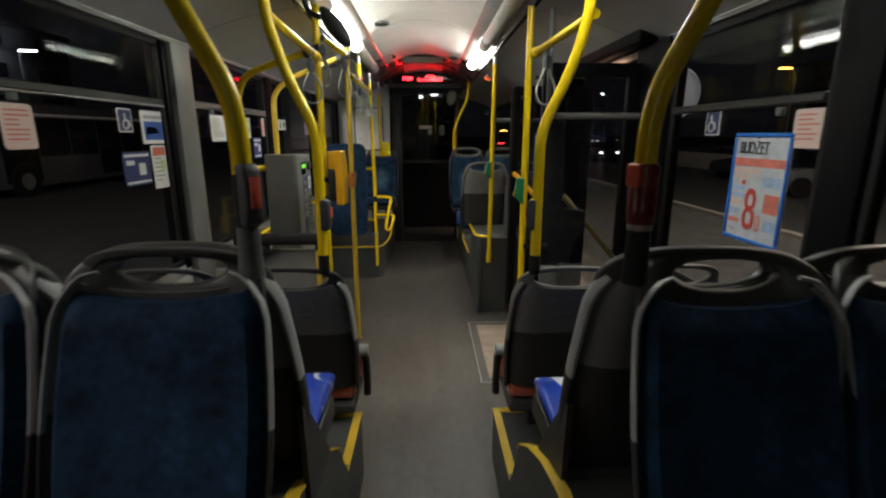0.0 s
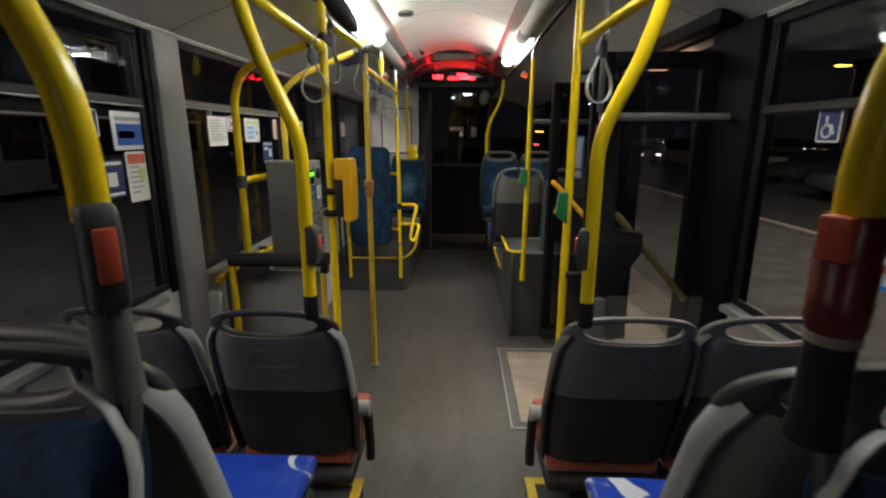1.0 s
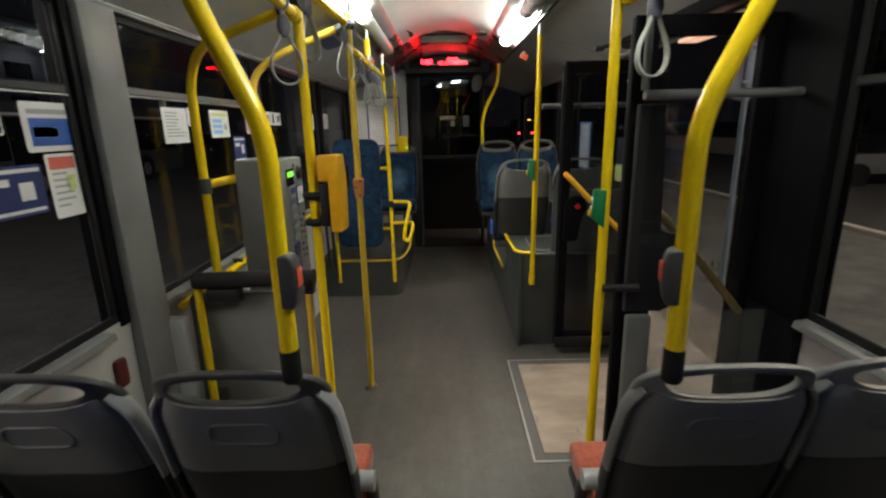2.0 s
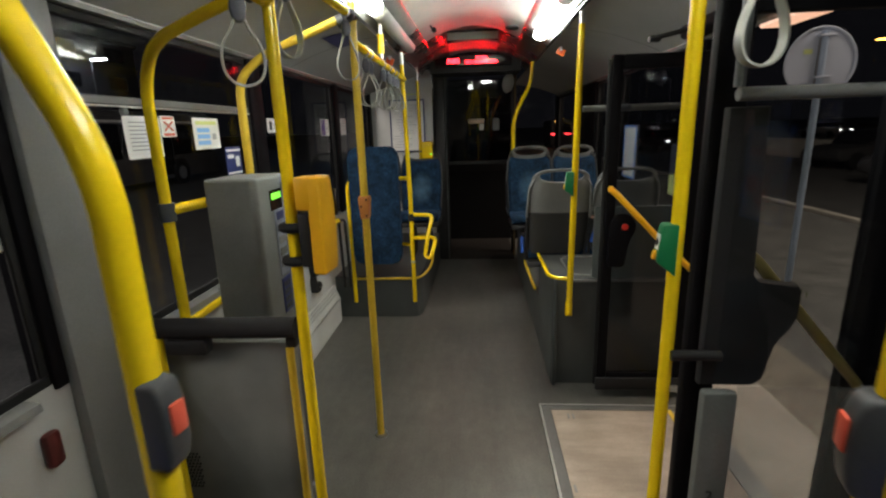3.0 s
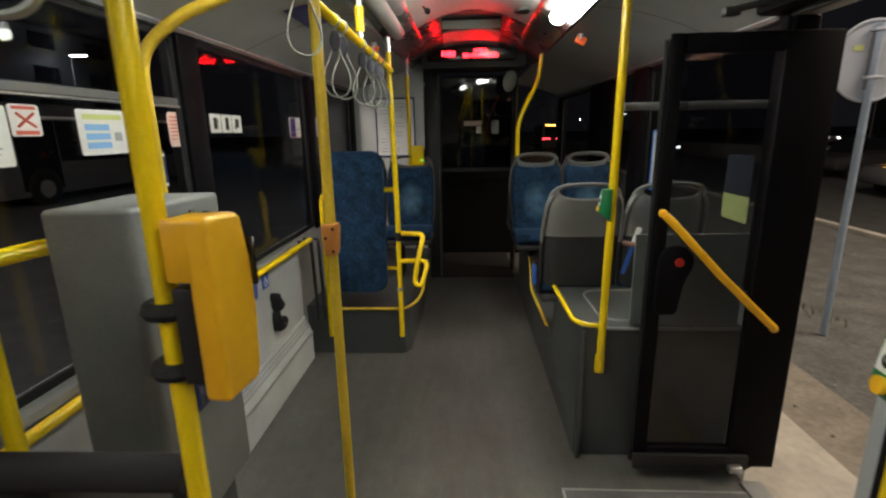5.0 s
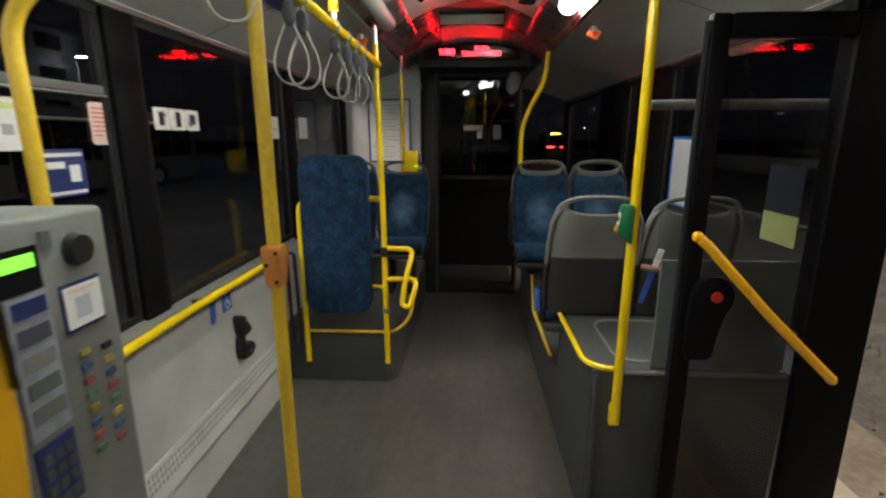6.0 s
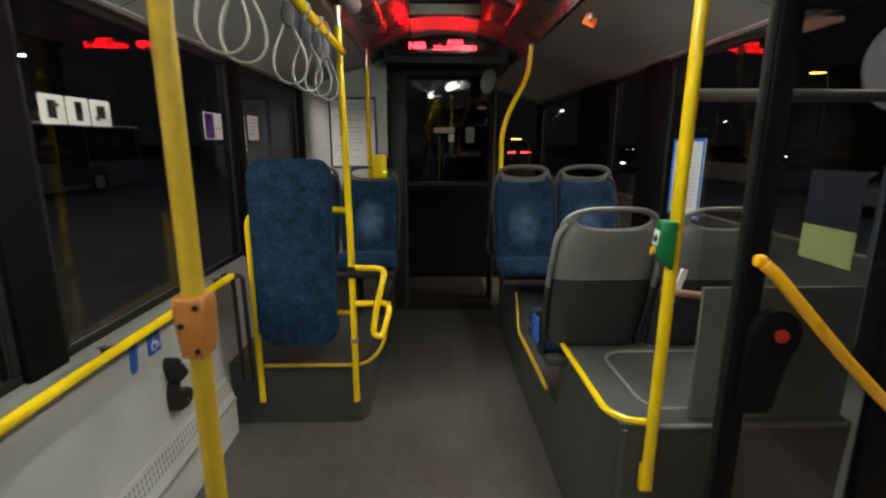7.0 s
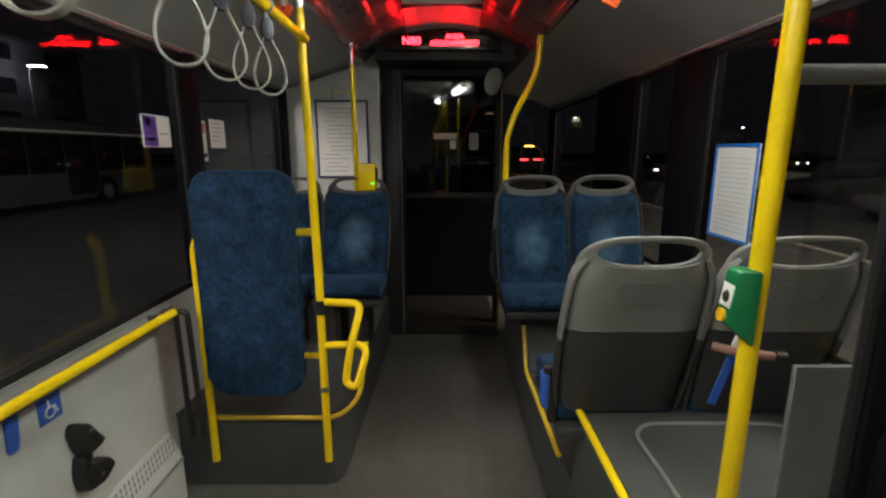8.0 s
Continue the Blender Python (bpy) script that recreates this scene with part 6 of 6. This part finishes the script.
notice(-1, 3.655, 3.81, 1.372, 1.514, NAVY, "navy information sticker with white fields", [(0.05, 0.84, 0.95, 0.92, PAPER), (0.1, 0.6, 0.5, 0.74, PAPER), (0.6, 0.3, 0.85, 0.66, PAPER), (0.05, 0.05, 0.95, 0.12, PAPER)])
notice(-1, 3.86, 3.945, 1.525, 1.66, PINK_PAPER, "pale notice with faint red print and round corners", lines(7, PRINT_RED, seed=5), round_=0.014)
for i in range(3):
    notice(-1, 4.18 + i * 0.105, 4.278 + i * 0.105, 1.578, 1.664, PAPER, "white square sticker with a dark pictogram", [((0.3, 0.2, 0.62, 0.8), (0.36, 0.16, 0.66, 0.84), (0.3, 0.3, 0.7, 0.78))[i] + (BLACK,), ((0.5, 0.6, 0.75, 0.72), (0.42, 0.5, 0.6, 0.75), (0.2, 0.2, 0.4, 0.4))[i] + (SHELL,)], category="sticker")
notice(-1, 5.185, 5.388, 1.543, 1.676, PAPER, "white and purple leaflet on the window", [(0.04, 0.04, 0.5, 0.96, PURPLE), (0.1, 0.66, 0.34, 0.9, LIME), (0.1, 0.2, 0.42, 0.3, PAPER), (0.6, 0.4, 0.9, 0.46, PRINT)])
notice(-1, 5.63, 5.712, 1.476, 1.678, PAPER, "narrow notice with a red heading", [(0.1, 0.7, 0.9, 0.95, PRINT_RED), (0.1, 0.1, 0.9, 0.2, NAVY)])
notice(-1, 5.76, 5.93, 1.545, 1.692, PAPER, "white notice on the window", lines(5, PRINT, seed=6))
notice(1, 1.472, 1.61, 1.493, 1.612, PINK_PAPER, "pale notice with faint red print and round corners", lines(6, PRINT_RED, seed=7), round_=0.014)
wheelchair(1, 2.008, 2.104, 1.532, 1.634)
SALMON = material("salmon print", (0.72, 0.20, 0.15), 0.55, stain=0.25, grain=0.05, blot=30)
PALE_BLUE = material("pale blue print", (0.38, 0.52, 0.75), 0.55, stain=0.25, grain=0.05, blot=30)
POSTER_RED = material("poster red", (0.62, 0.07, 0.05), 0.55, stain=0.15, grain=0.05, blot=30)
ob = notice(1, 1.597, 1.89, 1.150, 1.540, material("pale poster paper", (0.58, 0.60, 0.66), 0.55, stain=0.15, grain=0.05, blot=20), "pale poster with red and black print in a blue frame", [
    (0.05, 0.70, 0.95, 0.775, SALMON), (0.05, 0.635, 0.55, 0.685, PINK_PAPER), (0.07, 0.585, 0.34, 0.62, PINK_PAPER), (0.07, 0.475, 0.30, 0.515, PALE_BLUE), (0.07, 0.415, 0.36, 0.445, PALE_BLUE),
    (0.07, 0.335, 0.28, 0.385, PINK_PAPER), (0.06, 0.245, 0.26, 0.30, PALE_BLUE), (0.06, 0.165, 0.27, 0.205, SALMON), (0.10, 0.095, 0.20, 0.108, PRINT), (0.62, 0.53, 0.90, 0.62, PALE_BLUE), (0.68, 0.30, 0.92, 0.47, SALMON), (0.72, 0.14, 0.93, 0.24, PALE_BLUE), (0.24, 0.53, 0.31, 0.57, POSTER_RED)], FRAME_BLUE, category="poster")
narrow = Matrix.Diagonal((0.66, 1, 1, 1))
lettering("heading", "BUDŻET", 0.062, pose(0.112, -0.0042, 0.318, 90) @ narrow, BLACK, ob, "bold black heading")
lettering("figure", "8", 0.215, pose(0.130, -0.0042, 0.048, 90) @ narrow, POSTER_RED, ob, "large red figure")
lettering("figure", "0", 0.085, pose(0.182, -0.0042, 0.048, 90) @ narrow, SALMON, ob, "small pink figure")
notice(1, 5.04, 5.338, 1.153, 1.552, PAPER, "white timetable sheet in a bright blue frame", [(0.14, 0.1 + 0.05 * i, 0.84, 0.108 + 0.05 * i, SIGN_BACK) for i in range(16)], FRAME_BLUE, category="timetable")
NIGHT_SHEET = material("blue-black printed sheet", (0.03, 0.035, 0.05), 0.5, grain=0.05, stain=0.15)
notice(1, 4.155, 4.37, 1.137, 1.44, NIGHT_SHEET, "near-black notice with a lime card at its foot", [(0.0, 0.0, 1.0, 0.39, LIME)])

# ---- outside: night street ----
ASPHALT_WALK = material("grey asphalt walk", (0.13, 0.127, 0.12), 0.85, grain=0.3, scale=30, bump=0.4, stain=0.35)
bm = B()
n = 24
vs = [[bm.verts.new((-600 + 1200 * i / n, -600 + 1200 * j / n, -0.36)) for i in range(n + 1)] for j in range(n + 1)]
for j in range(n):
    for i in range(n):
        bm.faces.new((vs[j][i], vs[j][i + 1], vs[j + 1][i + 1], vs[j + 1][i]))
structure("ground", bm, ASPHALT, "dark asphalt ground at night", "ground")
structure("pavement", add_box(B(), (2.45, -30, -0.359), (6.4, 60, -0.21)), ASPHALT_WALK, "worn grey pavement beside the bus", "pavement")
structure("kerb", add_box(B(), (1.36, -30, -0.3595), (1.95, 60, -0.19), 0.015), CONCRETE, "wide pale concrete platform edge", "kerb")
structure("dirt_strip", add_box(B(), (1.951, -30, -0.3592), (2.449, 60, -0.205)), PAVING, "sandy dirt strip along the platform", "ground")
structure("verge", add_box(B(), (6.45, -30, -0.3585), (6.6, 60, -0.14), 0.02), CONCRETE, "concrete kerb of the far carriageway", "kerb")
rng = random.Random(11)
bm = B()
for i in range(150):
    x, y = rng.uniform(1.96, 2.6), rng.uniform(3.0, 12.0)
    s = rng.uniform(0.004, 0.013)
    bmesh.ops.create_icosphere(bm, subdivisions=1, radius=s, matrix=Matrix.Translation((x, y, -0.195)) @ Matrix.Diagonal((1, rng.uniform(0.6, 1.4), 0.4, 1)))
tagged(finish("gravel", bm, PAVING), "loose stones and rubble on the pavement", "gravel", kind="stuff")
bm = B()
for i in range(110):
    cx, cy = rng.choice(((2.5, 7.5), (3.3, 6.4), (2.4, 8.6)))
    x, y = rng.gauss(cx, 0.08), rng.gauss(cy, 0.18)
    hgt, a = rng.uniform(0.04, 0.14), rng.uniform(0, 6.28)
    dx, dy = 0.006 * math.cos(a), 0.006 * math.sin(a)
    t = (x + rng.gauss(0, 0.03), y + rng.gauss(0, 0.03), -0.2 + hgt)
    bm.faces.new([bm.verts.new(p) for p in ((x - dx, y - dy, -0.2), (x + dx, y + dy, -0.2), t)])
tagged(finish("weeds", bm, material("dull green weeds", (0.10, 0.15, 0.04), 0.8)), "tufts of weeds on the pavement", "grass", kind="stuff")

ob = thing("stop_sign", (3.04, 6.0, -0.2), "round bus stop sign, pale back, on a steel pole", "sign")
part("disc", add_disc(B(), (0, 0, 2.23), 0.295, 0.012, "y", 40), SIGN_BACK, ob)
part("rim", add_tube(B(), [(0.293 * math.cos(a * math.tau / 40), -0.012, 2.23 + 0.293 * math.sin(a * math.tau / 40)) for a in range(40)], 0.011, 6, True), SIGN_BACK, ob, "raised pale rim")
part("post", add_tube(B(), [(0, -0.03, 0.0), (0.0, -0.03, 2.49)], 0.028, 14), material("blue-grey steel post", (0.34, 0.41, 0.52), 0.5, stain=0.15, grain=0.1), ob)
part("seam", add_box(B(), (-0.035, -0.034, 2.02), (-0.029, -0.004, 2.47)), GREY_TUBE, ob, "dark gap beside the post")
for z in (2.10, 2.44):
    part("clamp", add_box(B(), (-0.06, -0.064, z), (0.07, -0.010, z + 0.022), 0.004, 1), SIGN_BACK, ob, "pale post clamp")
part("plate", add_box(B(), (-0.15, -0.012, 2.305), (-0.08, -0.008, 2.345)), LIME, ob, "small yellow sticker")


def car(x, y, turn, paint, lights):
    """A parked car, far off in the dark."""
    ob = thing("parked_car", pose(x, y, -0.355, 0, 0, turn), "parked car in the dark street", "car", "parked cars")
    prof = [(-2.1, 0.32), (2.1, 0.32), (2.15, 0.55), (2.05, 0.78), (1.2, 0.9), (-1.9, 0.95), (-2.15, 0.75)]
    bm = add_profile(B(), prof, -0.85, 0.85)
    bmesh.ops.bevel(bm, geom=bm.edges[:], offset=0.08, segments=2, profile=0.5, affect="EDGES")
    part("body", bm, paint, ob)
    bm = add_profile(B(), [(-1.7, 0.93), (1.1, 0.88), (0.45, 1.40), (-1.1, 1.43)], -0.74, 0.74)
    bmesh.ops.bevel(bm, geom=bm.edges[:], offset=0.07, segments=2, profile=0.5, affect="EDGES")
    part("cabin", bm, CAR_GLASS, ob)
    for sx in (-0.78, 0.78):
        for sy in (-1.35, 1.35):
            part("wheel", add_disc(B(), (sx, sy, 0.32), 0.32, 0.2, "x", 20), RUBBER, ob)
        part("light", add_box(B(), (sx * 0.8 - 0.13, -2.18, 0.66), (sx * 0.8 + 0.13, -2.10, 0.76), 0.02), lights, ob)
    return ob


def van(x, y):
    """A tall van standing far ahead, its rear lights on."""
    ob = thing("parked_van", (x, y, -0.36), "dark van far ahead with red rear lights on", "van")
    bm = add_box(B(), (-1.0, 0.0, 0.35), (1.0, 4.6, 2.35), 0.12, 3)
    part("body", bm, SHELL_LOW, ob)
    part("rear_window", add_box(B(), (-0.75, -0.02, 1.35), (0.75, 0.01, 2.1), 0.008, 1), CAR_GLASS, ob)
    for x0, x1 in ((-0.95, -0.3), (0.15, 0.95)):
        part("rear_light", add_box(B(), (x0, -0.03, 1.18), (x1, 0.01, 1.28), 0.008, 1), TAIL, ob, "lit red rear light")
    for sx in (-0.85, 0.85):
        for sy in (0.9, 3.7):
            part("wheel", add_disc(B(), (sx, sy, 0.34), 0.34, 0.2, "x", 20), RUBBER, ob)


van(7.0, 42.0)
car(13.0, 15.0, 80, CAR_PAINT, RED)
car(15.0, 21.0, 100, SHELL_LOW, HEAD)
car(34.0, 52.0, 15, CAR_PAINT, HEAD)
car(40.0, 54.0, 25, SHELL_LOW, HEAD)
car(47.0, 52.0, 10, CAR_PAINT, HEAD)
car(38.4, 113.0, 4, CAR_PAINT, HEAD)
car(44.6, 113.0, -3, SHELL_LOW, HEAD)
car(12.6, 36.0, 8, SHELL_LOW, HEAD)


def parked_bus(x, y, length):
    """A bus standing across the yard, its side towards us."""
    ob = thing("parked_bus", (x, y, -0.36), "pale parked city bus across the dark yard, unlit", "bus")
    prof = [(-2.5, 0.30), (0.0, 0.30), (0.0, 1.15), (-0.03, 2.55), (-0.12, 2.85), (-0.35, 2.95), (-2.15, 2.95), (-2.38, 2.85), (-2.47, 2.55), (-2.5, 1.15)]
    bm = add_run(B(), prof, 0.0, length)
    bmesh.ops.bevel(bm, geom=[e for e in bm.edges if abs(e.verts[0].co.y - e.verts[1].co.y) < 0.01], offset=0.08, segments=2, profile=0.5, affect="EDGES")
    part("body", bm, BUS_PAINT, ob)
    n = int((length - 0.8) / 1.45)
    for i in range(n):
        y0 = 0.45 + i * 1.45
        door = i in (1, 4)
        part("door" if door else "window", add_box(B(), (-0.03, y0, 0.45 if door else 1.22), (0.012, y0 + 1.38, 2.45), 0.01), CAR_GLASS, ob, "dark folding door" if door else "")
    for y0 in (2.6, length - 3.0):
        part("wheel_arch", add_disc(B(), (-0.06, y0, 0.52), 0.56, 0.2, "x", 28), BLACK, ob, "dark wheel arch")
        wheel = part("wheel", add_disc(B(), (0.005, y0, 0.48), 0.48, 0.1, "x", 28), RUBBER, ob)
        part("rim", add_disc(B(), (0.06, y0, 0.48), 0.26, 0.02, "x", 20), GREY_TUBE, wheel)
    part("roof_rail", add_box(B(), (-0.03, 0.1, 2.50), (0.02, length - 0.1, 2.58), 0.01), PAPER, ob, "pale strip above the windows")


parked_bus(-12.6, 13.0, 11.0)


def street_lamp(x, y, height, mat, size):
    ob = thing("street_lamp", (x, y, -0.36), "tall street lamp, lit", "street lamp", "street lamps")
    part("post", add_tube(B(), fillet([(0, 0, 0), (0, 0, height), (0.8 if x < 0 else -0.8, 0, height + 0.25)], 0.5), 0.06, 10), GREY_TUBE, ob)
    e = 0.9 if x < 0 else -0.9
    part("head", add_box(B(), (e - 0.3, -0.12, height + 0.21), (e + 0.3, 0.12, height + 0.32), 0.03), SHELL_LOW, ob)
    part("bulb", add_box(B(), (e - size, -size * 0.4, height + 0.16), (e + size, size * 0.4, height + 0.205), 0.01, 1), mat, ob)


street_lamp(-39.0, 50.0, 9.6, WHITE_LAMP, 0.7)
street_lamp(6.6, 36.0, 2.05, SODIUM, 0.3)
street_lamp(-12.0, 1.0, 7.0, WHITE_LAMP, 0.12)
street_lamp(30.0, 40.0, 7.0, SODIUM, 0.5)
street_lamp(44.0, 74.0, 5.0, WHITE_LAMP, 0.12)
street_lamp(26.0, 82.0, 4.0, WHITE_LAMP, 0.10)
street_lamp(18.0, 78.0, 3.2, WHITE_LAMP, 0.14)
street_lamp(28.6, 77.7, 8.0, WHITE_LAMP, 0.12)
street_lamp(20.7, 77.7, 6.7, WHITE_LAMP, 0.16)
structure("low_wall", add_box(B(), (16.0, 6.0, -0.36), (16.4, 40.0, 0.55), 0.03), CONCRETE, "low pale wall across the street", "wall")


def block(x, y, w, d, hgt, floors):
    """A dark block of flats far behind the street."""
    ob = thing("apartment_block", (x, y, -0.36), "dark apartment block across the street", "building", "far buildings")
    part("wall", add_box(B(), (-w / 2, -d / 2, 0), (w / 2, d / 2, hgt)), SHELL_LOW, ob)
    part("roof", add_box(B(), (-w / 2 - 0.3, -d / 2 - 0.3, hgt), (w / 2 + 0.3, d / 2 + 0.3, hgt + 0.4)), BLACK, ob)
    for i in range(floors):
        for j in range(6):
            face = w / 2 if x < 0 else -w / 2
            y0 = -d / 2 + d * (j + 0.3) / 6
            z0 = 1.2 + i * 3.0
            part("window", add_box(B(), (face - 0.05, y0, z0), (face + 0.05, y0 + d / 14, z0 + 1.4)), CAR_GLASS, ob)


block(-46.0, 38.0, 12.0, 40.0, 12.0, 4)
block(46.0, 30.0, 12.0, 46.0, 9.0, 3)
